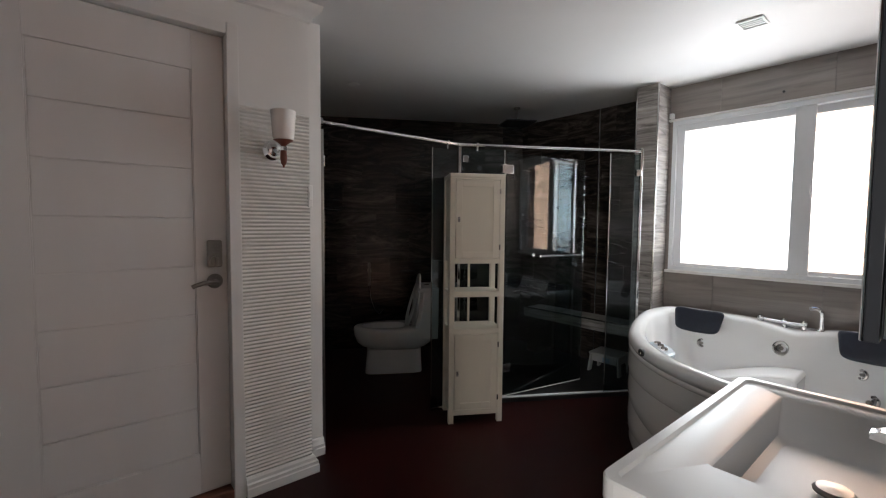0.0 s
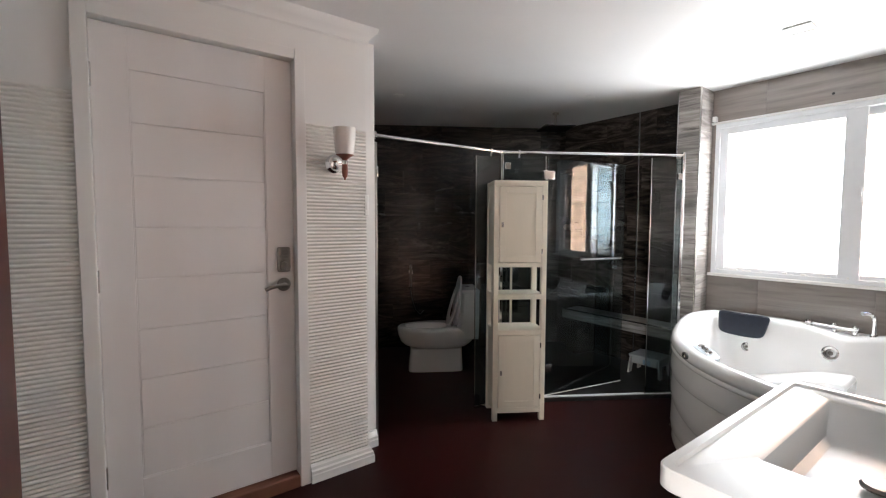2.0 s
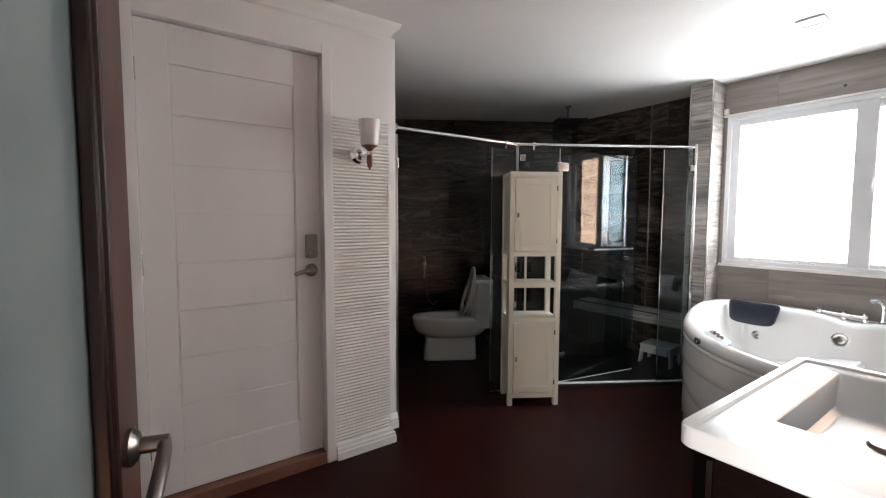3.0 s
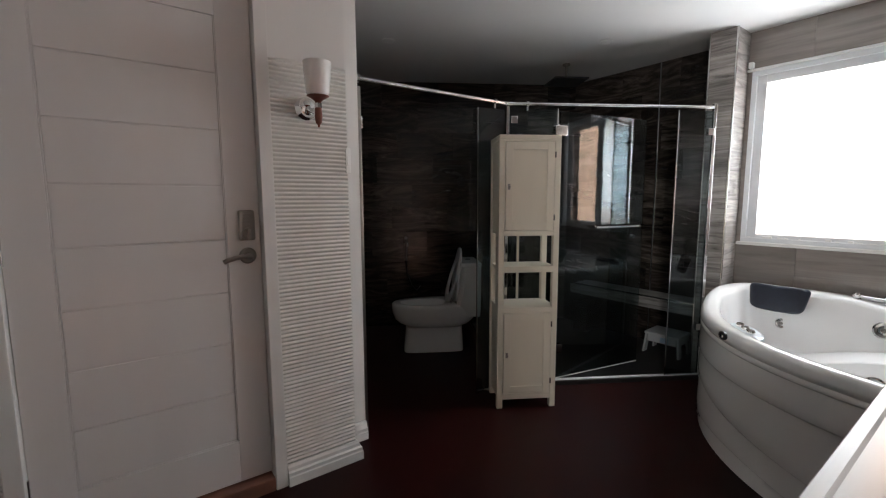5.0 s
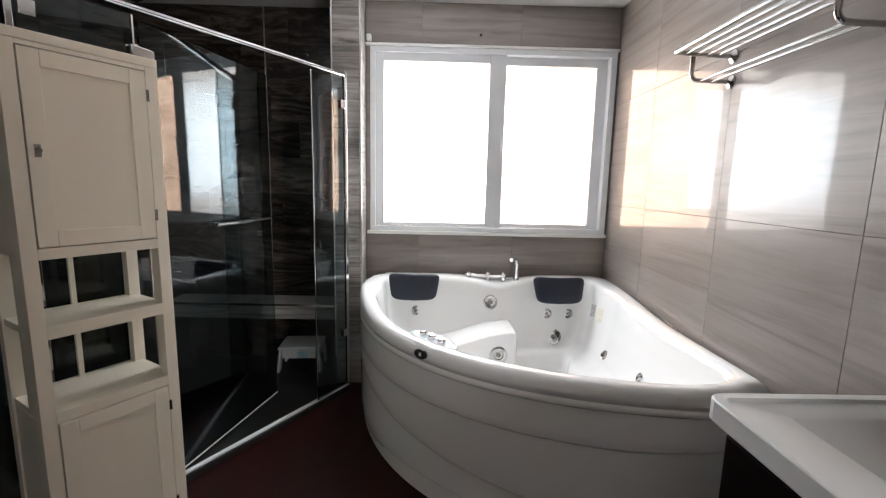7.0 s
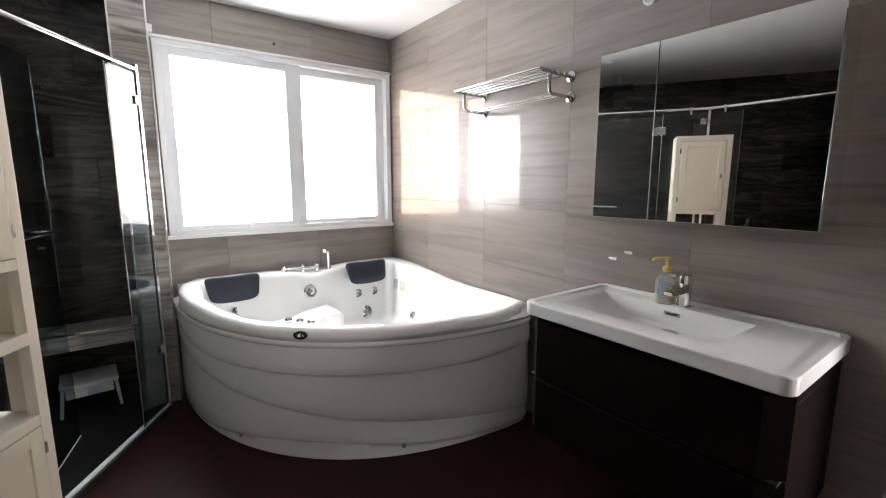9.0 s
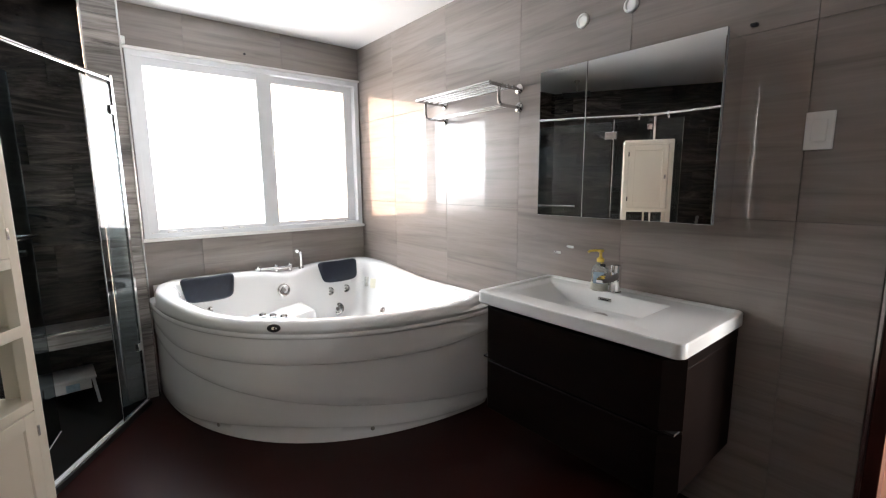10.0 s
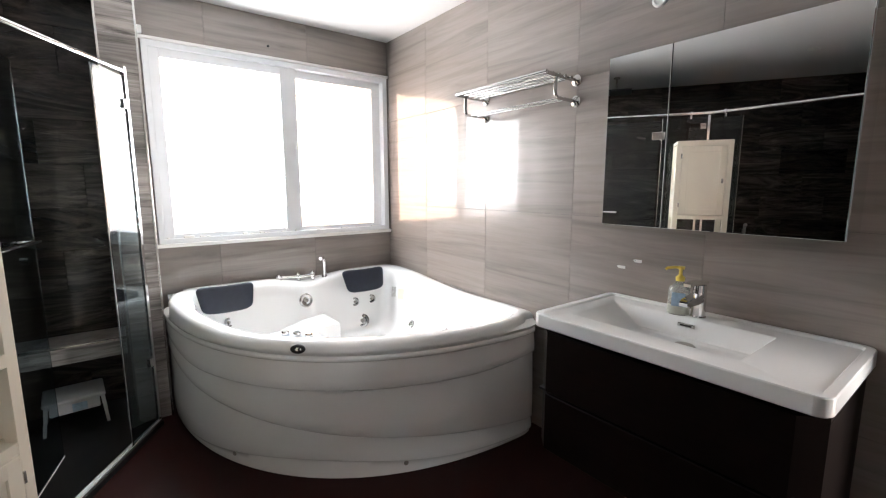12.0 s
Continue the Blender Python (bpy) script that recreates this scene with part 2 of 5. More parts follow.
def arc(c, r, a0, a1, ax, ay, n=8):
    c, ax, ay = Vector(c), Vector(ax), Vector(ay)
    return [c + r * (math.cos(radians(a0 + (a1 - a0) * i / n)) * ax + math.sin(radians(a0 + (a1 - a0) * i / n)) * ay) for i in range(n + 1)]


def loft(bm, rings, close=True, cap_first=False, cap_last=False):
    vs = [[bm.verts.new(p) for p in ring] for ring in rings]
    n = len(vs[0])
    for a, b in zip(vs, vs[1:]):
        for i in range(n if close else n - 1):
            bm.faces.new((a[i], a[(i + 1) % n], b[(i + 1) % n], b[i]))
    if cap_first:
        bm.faces.new(vs[0])
    if cap_last:
        bm.faces.new(vs[-1])
    return bm


def turned(x, y, z, deg):
    return pose(x, y, z, 0, 0, deg)


# ---- plan ----
CEIL = 2.345
SOUTH, EAST, NORTH = 0.70, 4.06, 2.905
NOOK, CORNER = 3.050, 1.437
FAR_EAST = 4.20
PHI = 31.3
U = Vector((math.cos(radians(PHI)), -math.sin(radians(PHI)), 0))
N = Vector((math.sin(radians(PHI)), math.cos(radians(PHI)), 0))


def skew(s, n, z=0.0):
    """A point of the slanted shower grid: s along the glass front, n away from the room."""
    return U * s + N * n + Vector((0, 0, z))


FRONT, BACK, DIVIDE = 3.95, 5.45, 0.61


# ---- structure ----
def structure(name, bm, material, label, category):
    return tagged(part(name, bm, material, smooth=False), label, category, kind="structure")


floor = structure("floor", boxes(((-0.62, 0.56, -0.12), (4.30, 5.70, 0.0))), FLOOR_MAT, "dark red-brown mahogany-coloured smooth bathroom floor", "floor")
structure("floor_hall", boxes(((-1.2, -1.8, -0.12), (2.8, 0.556, 0.004))), TAN_FLOOR, "tan wooden floor of the room beyond the doorway", "floor")
ceiling = structure("ceiling", boxes(((-1.3, -1.9, CEIL), (4.34, 5.75, CEIL + 0.14))), CEIL_PAINT, "smooth white painted bathroom ceiling", "ceiling")
ground = structure("ground", boxes(((-400, -400, -0.4), (400, 400, -0.16))), GROUND, "grey paved ground outside the house", "ground")

W0, W1, WZ0, WZ1 = 0.712, 2.235, 0.955, 2.085
wall_east = structure("wall_east", boxes(
    ((EAST + 0.008, 0.50, 0), (4.26, 2.272, WZ0)), ((EAST + 0.008, 0.50, WZ1), (4.26, 2.272, CEIL)),
    ((EAST + 0.008, 0.50, WZ0), (4.26, W0, WZ1)), ((EAST + 0.008, W1, WZ0), (4.26, 2.272, WZ1))), GROUT,
    "grey stone-tiled wall with a wide window", "wall")
wall_south = structure("wall_south", boxes(((0.93, 0.56, 0), (EAST + 0.008, SOUTH - 0.008, CEIL))), GROUT,
    "grey stone-tiled wall behind vanity and bathtub", "wall")
lintel = structure("wall_south_lintel", boxes(((-0.5, 0.56, 2.12), (0.93, SOUTH, CEIL)), ((-0.5, 0.56, 0), (0.045, SOUTH, 2.12))), WHITE_PAINT,
    "white painted wall round the bathroom doorway", "wall")
structure("wall_west", boxes(((-0.62, 0.56, 0), (-0.5, 3.14, CEIL))), WHITE_PAINT, "plain white painted bathroom wall", "wall")
pier = structure("wall_pier", boxes(((3.858, 2.272, 0), (4.26, 2.422, CEIL))), GROUT, "narrow tiled wall pier between window and shower", "wall")
wall_shower = structure("wall_shower", boxes(((FAR_EAST + 0.008, 2.424, 0), (4.33, 4.0, CEIL))), DARK_GROUT, "dark tiled side wall of the shower", "wall")

back_origin = skew(-1.62, BACK)
wall_back = new("wall_back", finish("wall_back", boxes(((0, 0.008, 0), (3.42, 0.16, CEIL))), DARK_GROUT, False))
wall_back.matrix_basis = turned(back_origin.x, back_origin.y, 0, -PHI)
tagged(wall_back, "dark weathered wood-look tiled wall behind toilet and shower", "wall", kind="structure")
structure("wall_alcove", boxes(((1.40, 3.14, 0), (1.566, 5.45, CEIL))), DARK_TILE, "dark side wall of the toilet alcove", "wall")

D0, D1, DZ = 0.288, 1.064, 2.112
wall_north = structure("wall_north", boxes(
    ((-0.5, NORTH, 0), (D0, 3.14, CEIL)), ((D1, NORTH, 0), (CORNER, 3.14, CEIL)), ((D0, NORTH, DZ), (D1, 3.14, CEIL)), ((CORNER, NOOK, 0), (1.566, 3.14, CEIL))), WHITE_PAINT,
    "white wall with a panelled door and ridged wall covering", "wall")
# added behind the closed door, out of sight, to stop light leaking round the leaf
structure("door_light_block", boxes(((D0 - 0.1, 3.1405, -0.1), (D1 + 0.1, 3.26, CEIL))), WHITE_PAINT, "unseen block behind the door that keeps daylight out", "wall")


PITCH = 0.0178


def ridges(x0, x1, z0, z1, pitch=PITCH, deep=0.0100):
    """Level rounded ridges, one above the other, as one moulded sheet."""
    bm = bmesh.new()
    rows, n = [], int((z1 - z0) / pitch)
    for i in range(n):
        for f, d in ((0.0, 0.0), (0.16, 0.10), (0.28, 0.78), (0.46, 1.0), (0.66, 0.98), (0.84, 0.70), (0.96, 0.08)):
            rows.append((z0 + (i + f) * pitch, d * deep))
    cols = 7
    grid = []
    for z, d in rows:
        line = []
        for c in range(cols):
            x = x0 + (x1 - x0) * c / (cols - 1)
            w = 0.0004 * noise.noise(Vector((x * 9, z * 7, 1.7)))
            line.append(bm.verts.new((x, NORTH - 0.001 - max(0.0, d + w * (1 if d else 0)), z + w)))
        grid.append(line)
    for a, b in zip(grid, grid[1:]):
        for c in range(cols - 1):
            bm.faces.new((a[c], a[c + 1], b[c + 1], b[c]))
    return bm


part("ridged_covering", ridges(D1 + 0.046, CORNER - 0.002, 0.092, 1.835), RIDGE_PAINT, wall_north, "white ridged wall covering", angle=80)
part("ridged_covering", ridges(-0.5, D0 - 0.048, 0.092, 1.835), RIDGE_PAINT, wall_north, "white ridged wall covering", angle=80)


def skirting(x0, x1, y, corner=False):
    """A moulded board along the foot of the wall; at an outer corner it turns back along the return."""
    prof = [(0.0, 0.0), (0.030, 0.0), (0.030, 0.040), (0.026, 0.046), (0.026, 0.060), (0.018, 0.066), (0.016, 0.080), (0.008, 0.090), (0.0, 0.091)]
    rings = [[(x0, y - d - 0.0005, z) for d, z in prof]]
    rings.append([(x1 + (d if corner else 0), y - d - 0.0005, z) for d, z in prof])
    if corner:
        rings.append([(x1 + d + 0.0005, NOOK - 0.0005, z) for d, z in prof])
    return loft(bmesh.new(), rings, True, True, True)


part("baseboard", skirting(D1 + 0.048, CORNER, NORTH, True), WHITE_PAINT, wall_north, angle=25)
part("baseboard", skirting(-0.5, D0 - 0.050, NORTH), WHITE_PAINT, wall_north, angle=25)
part("baseboard", skirting(CORNER + 0.032, 1.566, NOOK), WHITE_PAINT, wall_north, angle=25)


def crown(x0, x1):
    """A cornice along the wall head that turns back round the outer corner."""
    prof = [(0, -0.082), (0.012, -0.074), (0.016, -0.056), (0.034, -0.038), (0.050, -0.024), (0.056, -0.0008), (0, -0.0008)]
    return loft(bmesh.new(), [[(x0, NORTH - d - 0.0005, CEIL + z) for d, z in prof], [(x1 + d + 0.0005, NORTH - d - 0.0005, CEIL + z) for d, z in prof],
                              [(x1 + d + 0.0005, NOOK - 0.0005, CEIL + z) for d, z in prof]], True, True, True)


part("cornice", crown(-0.5, CORNER), WHITE_PAINT, wall_north)

# door lining of the way in
frame_in = thing("door_frame_1", "dark mahogany wooden frame of the bathroom doorway", "door frame", kind="structure")
part("jamb", boxes(((0.047, 0.552, 0), (0.082, 0.716, 2.085), 0.004)), MAHOGANY, frame_in)
part("jamb", boxes(((0.888, 0.552, 0), (0.926, 0.700, 2.085), 0.004)), MAHOGANY, frame_in)
part("head", boxes(((0.047, 0.552, 2.086), (0.926, 0.716, 2.118), 0.004)), MAHOGANY, frame_in)
part("edge_trim", boxes(((0.927, 0.690, 0), (0.938, 0.7045, CEIL - 0.001), 0.002)), STEEL, wall_south, "slim steel tile edge")


def leafed_door():
    """A glazed wooden door standing open; it turns about its hinge at the origin and reaches along +x."""
    d = thing("door_2", "open mahogany-framed door with a frosted glass panel", "door", turned(0.062, 0.742, 0, 76.0), kind="structure")
    w, t, h = 0.82, 0.040, 2.06
    part("stile", boxes(((0, 0, 0.01), (0.11, t, h), 0.004)), MAHOGANY, d)
    part("stile", boxes(((w - 0.11, 0, 0.01), (w, t, h), 0.004)), MAHOGANY, d)
    part("rail", boxes(((0.11, 0.001, h - 0.12), (w - 0.11, t - 0.001, h), 0.003)), MAHOGANY, d)
    part("rail", boxes(((0.11, 0.001, 0.01), (w - 0.11, t - 0.001, 0.22), 0.003)), MAHOGANY, d)
    for x0, x1 in ((0.11, 0.140), (w - 0.145, w - 0.11)):
        bead = boxes(((x0, -0.006, 0.22), (x1, 0.0115, h - 0.12), 0.005, 3))
        cyl(bead, ((x0 + x1) / 2, -0.004, 0.22), ((x0 + x1) / 2, -0.004, h - 0.12), 0.007, seg=10)
        part("glazing_bead", bead, DARK_MAHOGANY, d, "dark stained glazing bead")
    part("glass_panel", boxes(((0.112, 0.012, 0.222), (w - 0.112, 0.026, h - 0.122))), DOOR_FROST, d, "grey-green frosted glass")
    lev = bmesh.new()
    lathe(lev, [(0.0, 0.0), (0.026, 0.0), (0.027, 0.006), (0.02, 0.012), (0.012, 0.015), (0.011, 0.05), (0.0, 0.052)], pose(w - 0.055, 0, 0.965, 90, 0, 0))
    tube(lev, [(w - 0.055, -0.044, 0.965), (w - 0.075, -0.048, 0.962), (w - 0.11, -0.050, 0.952), (w - 0.15, -0.050, 0.936), (w - 0.172, -0.049, 0.925)], 0.0095)
    part("lever_handle", lev, NICKEL, d, "satin nickel lever handle")
    return d


leafed_door()


def panel_door():
    """The white door: a flat leaf with eight boards between two stiles."""
    d = thing("door_1", "closed white painted door with eight level boards", "door", kind="structure")
    y = NORTH + 0.030
    part("casing", boxes(((D0 - 0.046, NORTH - 0.018, 0), (D0 + 0.004, NORTH + 0.080, DZ + 0.046), 0.004)), WHITE_PAINT, d)
    part("casing", boxes(((D1 - 0.004, NORTH - 0.018, 0), (D1 + 0.046, NORTH + 0.080, DZ + 0.046), 0.004)), WHITE_PAINT, d)
    part("casing", boxes(((D0 + 0.004, NORTH - 0.017, DZ - 0.004), (D1 - 0.004, NORTH + 0.079, DZ + 0.046), 0.004)), WHITE_PAINT, d)
    x0, x1, z0, z1 = D0 + 0.006, D1 - 0.007, 0.070, DZ - 0.008
    p0, p1, q0, q1 = 0.412, 0.932, 0.254, 1.938
    part("leaf", boxes(((x0, y + 0.010, z0), (x1, y + 0.048, z1))), DOOR_PAINT, d)
    part("panel_bead", boxes(((p0, y + 0.0025, q0), (p0 + 0.005, y + 0.0095, q1), 0.002), ((p1 - 0.005, y + 0.0025, q0), (p1, y + 0.0095, q1), 0.002), ((p0 + 0.005, y + 0.0025, q0 - 0.004), (p1 - 0.005, y + 0.0095, q0 + 0.0012), 0.002)), DOOR_PAINT, d)
    part("stile", boxes(((x0, y, z0), (p0, y + 0.0095, z1), 0.002)), DOOR_PAINT, d)
    part("stile", boxes(((p1, y, z0), (x1, y + 0.0095, z1), 0.002)), DOOR_PAINT, d)
    part("rail", boxes(((p0, y + 0.0002, q1), (p1, y + 0.0095, z1), 0.002)), DOOR_PAINT, d)
    part("rail", boxes(((p0, y + 0.0002, z0), (p1, y + 0.0095, q0 - 0.0045), 0.002)), DOOR_PAINT, d)
    n = 8
    step = (q1 - q0) / n
    board = finish("board", boxes(((p0 + 0.006, y + 0.0035, 0.0028), (p1 - 0.006, y + 0.0095, step - 0.0028), 0.0018)), DOOR_PAINT)
    for i in range(n):
        o = new("board", board)
        o.parent, o.location = d, (0, 0, q0 + i * step)
    kx = 1.004
    bm = bmesh.new()
    lathe(bm, [(0.0, 0.0), (0.032, 0.0), (0.033, 0.008), (0.027, 0.014), (0.0, 0.016)], pose(kx, y, 1.028, 90, 0, 0))
    cyl(bm, (kx, y - 0.012, 1.028), (kx, y - 0.055, 1.028), 0.011)
    tube(bm, [(kx + 0.004, y - 0.052, 1.028), (kx - 0.022, y - 0.056, 1.031), (kx - 0.056, y - 0.055, 1.027), (kx - 0.084, y - 0.051, 1.019), (kx - 0.096, y - 0.047, 1.012)], 0.0095)
    part("lever_handle", bm, NICKEL, d, "dark nickel lever handle")
    bm = boxes(((kx - 0.031, y - 0.024, 1.090), (kx + 0.031, y, 1.212), 0.012, 3))
    cyl(bm, (kx, y - 0.02, 1.118), (kx, y - 0.044, 1.118), 0.024)
    box(bm, (kx - 0.006, y - 0.056, 1.098), (kx + 0.006, y - 0.044, 1.138), 0.003)
    keys = part("keypad_lock", bm, NICKEL, d, "steel keypad deadbolt")
    bt = bmesh.new()
    for i in range(4):
        box(bt, (kx - 0.014, y - 0.028, 1.148 + i * 0.014), (kx + 0.014, y - 0.0242, 1.157 + i * 0.014), 0.001)
    part("buttons", bt, NICKEL, keys)
    hinge = finish("hinge", cyls(((x0 - 0.002, y - 0.004, 0), (x0 - 0.002, y - 0.004, 0.09), 0.006)), STEEL)
    for z in (0.25, 1.05, 1.85):
        o = new("hinge", hinge)
        o.parent, o.location = d, (0, 0, z)
    return d


panel_door()
tagged(part("door_threshold", boxes(((D0 + 0.005, NORTH - 0.020, 0.001), (D1 - 0.005, NORTH + 0.078, 0.062), 0.008)), SILL_WOOD), "brown wooden threshold under the white door", "threshold", kind="structure")


# window
def sliding_window():
    w = thing("window_1", "white aluminium sliding window with two bright sashes", "window", kind="structure")
    x = EAST - 0.012
    part("window_frame", boxes(((x, W0, WZ1 - 0.032), (x + 0.11, W1, WZ1), 0.002), ((x, W0, WZ0), (x + 0.11, W1, WZ0 + 0.028), 0.002),
                               ((x, W0, WZ0 + 0.028), (x + 0.11, W0 + 0.036, WZ1 - 0.032), 0.002), ((x, W1 - 0.030, WZ0 + 0.028), (x + 0.11, W1, WZ1 - 0.032), 0.002)), ALU, w)
    part("window_sill", boxes(((x - 0.016, W0 - 0.010, WZ0 - 0.022), (x + 0.05, W1 + 0.02, WZ0 - 0.001), 0.004)), WHITE_PAINT, w)
    part("head_trim", boxes(((x - 0.012, W0 - 0.010, WZ1 + 0.001), (x + 0.04, W1 + 0.027, WZ1 + 0.016), 0.003)), WHITE_PAINT, w)

    def sash(name, y0, y1, xo, glass, label, near, far):
        z0, z1 = WZ0 + 0.022, WZ1 - 0.026
        s = part(name, boxes(((xo, y0, z0), (xo + 0.028, y0 + near, z1), 0.003), ((xo, y1 - far, z0), (xo + 0.028, y1, z1), 0.003),
                             ((xo, y0 + near, z1 - 0.055), (xo + 0.028, y1 - far, z1), 0.003), ((xo, y0 + near, z0), (xo + 0.028, y1 - far, z0 + 0.032), 0.003)), ALU, w)
        g = part("pane", boxes(((xo + 0.011, y0 + near - 0.004, z0 + 0.028), (xo + 0.016, y1 - far + 0.004, z1 - 0.051))), glass, s, label, smooth=False)
        g.visible_shadow = False
        return s
    a = sash("sash", 1.392, W1 - 0.012, x + 0.018, FROST, "pale bluish frosted glass", 0.104, 0.070)
    b = sash("sash", W0 + 0.030, 1.462, x + 0.055, PANE, "clear glass", 0.072, 0.042)
    part("latch", boxes(((x + 0.006, 1.398, 1.47), (x + 0.018, 1.414, 1.56), 0.004), ((x - 0.004, 1.400, 1.50), (x + 0.008, 1.412, 1.53), 0.003)), ALU, a)
    part("latch", boxes(((x + 0.045, 1.432, 1.44), (x + 0.056, 1.450, 1.50), 0.003)), ALU, b)
    cr = bmesh.new()
    rng = random.Random(4)
    for i in range(26):
        yy = rng.uniform(W0 + 0.05, W1 - 0.05)
        box(cr, (x + 0.002, yy, WZ0 + 0.028), (x + 0.016, yy + rng.uniform(0.008, 0.03), WZ0 + rng.uniform(0.030, 0.042)), 0.001, 1)
    part("flaking_sealant", cr, PLASTIC, w, "rough flaked white sealant")
    return w


sliding_window()

# house next door, seen through the window
house = thing("neighbour_house", "terracotta stucco wall of the house next door", "house", kind="structure")
part("wall", boxes(((6.3, -6, -0.2), (6.6, 9, 3.1))), STUCCO, house, smooth=False)
part("coping", boxes(((6.25, -6, 3.1), (6.65, 9, 3.2), 0.01)), WHITE_PAINT, house)

# room beyond the doorway
# the gap in the west wall is an added, unseen opening that lets light in
structure("wall_hall", boxes(((-1.2, -1.8, 0), (-1.08, -0.6, CEIL)), ((-1.2, -0.6, 0), (-1.08, 0.32, 0.5)), ((-1.2, -0.6, 2.1), (-1.08, 0.32, CEIL)), ((-1.2, 0.32, 0), (-1.08, 0.556, CEIL)),
                             ((-1.08, -1.8, 0), (2.7, -1.68, CEIL)), ((2.7, -1.8, 0), (2.82, 0.556, CEIL)), ((-1.08, 0.50, 0), (-0.5, 0.556, CEIL))), WHITE_PAINT,
          "white walls of the room beyond the doorway", "wall")


def drawer_chest():
    c = thing("drawer_chest", "white chest of drawers on the tan floor beyond the doorway", "chest", turned(0.45, -0.74, 0.004, 0))
    part("body", boxes(((0, 0, 0.05), (1.1, 0.42, 0.84), 0.004)), WHITE_PAINT, c)
    part("plinth", boxes(((0.02, 0.02, 0), (1.08, 0.39, 0.0495))), PAPER_GREY, c)
    part("top", boxes(((-0.01, -0.01, 0.8405), (1.11, 0.435, 0.865), 0.004)), PAPER_CREAM, c)
    for i in range(4):
        part("drawer", boxes(((0.01, 0.4205, 0.06 + i * 0.193), (1.09, 0.438, 0.245 + i * 0.193), 0.004)), WHITE_PAINT, c)


drawer_chest()

# fittings of the ceiling
def downlight(x, y):
    d = thing("downlight", "small unlit recessed ceiling spotlight with a pale rim", "ceiling light", turned(x, y, CEIL, 0), group="ceiling spotlights")
    part("rim", lathe(bmesh.new(), [(0.030, -0.0005), (0.044, -0.001), (0.046, -0.005), (0.040, -0.009), (0.030, -0.006)], seg=24), PLASTIC, d)
    part("lens", lathe(bmesh.new(), [(0.0, -0.002), (0.0298, -0.003), (0.0298, -0.001), (0.0, -0.0008)], seg=24), STEEL, d)


downlight(2.175, 3.80)
downlight(3.417, 2.926)


def ceiling_vent():
    v = thing("ceiling_vent", "small white louvred vent set in the ceiling", "vent", turned(3.235, 1.53, CEIL, 0))
    part("frame", boxes(((-0.062, -0.060, -0.010), (-0.050, 0.060, -0.0005), 0.002), ((0.050, -0.060, -0.010), (0.062, 0.060, -0.0005), 0.002),
                        ((-0.050, -0.060, -0.010), (0.050, -0.050, -0.0005), 0.002), ((-0.050, 0.050, -0.010), (0.050, 0.060, -0.0005), 0.002)), PLASTIC, v)
    part("backing", boxes(((-0.050, -0.050, -0.002), (0.050, 0.050, -0.0004))), PAPER_GREY, v)
    for i in range(4):
        part("slat", boxes(((-0.050 + i * 0.025, -0.050, -0.007), (-0.036 + i * 0.025, 0.050, -0.0035), 0.001)), PLASTIC, v)


ceiling_vent()


# ---- shower and toilet alcove ----
def post(name, s, n, z0, z1, w, material, parent, label=""):
    c = skew(s, n)
    bm = boxes(((-w / 2, -w / 2, z0), (w / 2, w / 2, z1), 0.002))
    return part(name, bm, material, parent, label, turned(c.x, c.y, 0, -PHI))


def pane(name, s0, s1, n, z0, z1, parent, t=0.008, label="clear glass"):
    c = skew(s0, n)
    o = part(name, boxes(((0, -t / 2, z0), (s1 - s0, t / 2, z1), 0.0008, 1)), CLEAR, parent, label, turned(c.x, c.y, 0, -PHI), smooth=False)
    return o


S_MID = skew(0, 0).dot(U) + Vector((2.584, 3.052, 0)).dot(U)
S_END = Vector((3.752, 2.338, 0)).dot(U)
S_HINGE, S_FIX = S_MID + 0.335, S_MID + 1.13
H_GLASS = 1.815

shower = thing("shower_screen", "frameless clear glass shower screen with chrome fittings", "shower screen")
pane("fixed_pane", S_MID + 0.02, S_HINGE - 0.012, FRONT, 0.0405, H_GLASS, shower)
end_c = skew(S_END, FRONT)
part("fixed_pane", boxes(((S_FIX - S_END, -0.004, 0.0405), (0, 0.004, H_GLASS), 0.0008, 1)), CLEAR, shower, "clear glass", turned(end_c.x, end_c.y, 0, -PHI + 2.7), smooth=False)
post("end_post", S_END + 0.010, FRONT, 0.0, 1.862, 0.020, CHROME, shower, "chrome upright post")
post("corner_post", S_MID + 0.006, FRONT + 0.006, 0.0, H_GLASS + 0.01, 0.018, CHROME, shower, "chrome upright post")
post("hinge_post", S_HINGE - 0.007, FRONT, 0.0402, H_GLASS, 0.006, STEEL, shower, "chrome upright strip")
post("pane_edge", S_FIX - 0.003, FRONT - 0.011, 0.037, H_GLASS, 0.006, CHROME, shower)
sill_a, sill_b = skew(S_MID, FRONT), skew(S_END + 0.02, FRONT)
part("threshold", boxes(((0, -0.022, 0.0), ((sill_b - sill_a).length, 0.022, 0.030), 0.003)), SHOWER_FLOOR, shower, "dark threshold", turned(sill_a.x, sill_a.y, 0, -PHI))
part("floor_channel", boxes(((0, -0.010, 0.0302), ((sill_b - sill_a).length, 0.010, 0.040), 0.002)), ALU, shower, "steel edge strip", turned(sill_a.x, sill_a.y, 0, -PHI))
clamp = finish("clamp", boxes(((-0.02, -0.014, 0), (0.02, 0.014, 0.045), 0.003)), CHROME)
for s, z in ((S_END - 0.012, 1.66), (S_END - 0.012, 0.35), (S_MID + 0.045, 1.72), (S_MID + 0.045, 0.25)):
    o = new("clamp", clamp)
    c = skew(s, FRONT)
    o.parent, o.matrix_basis = shower, turned(c.x, c.y, z, -PHI)

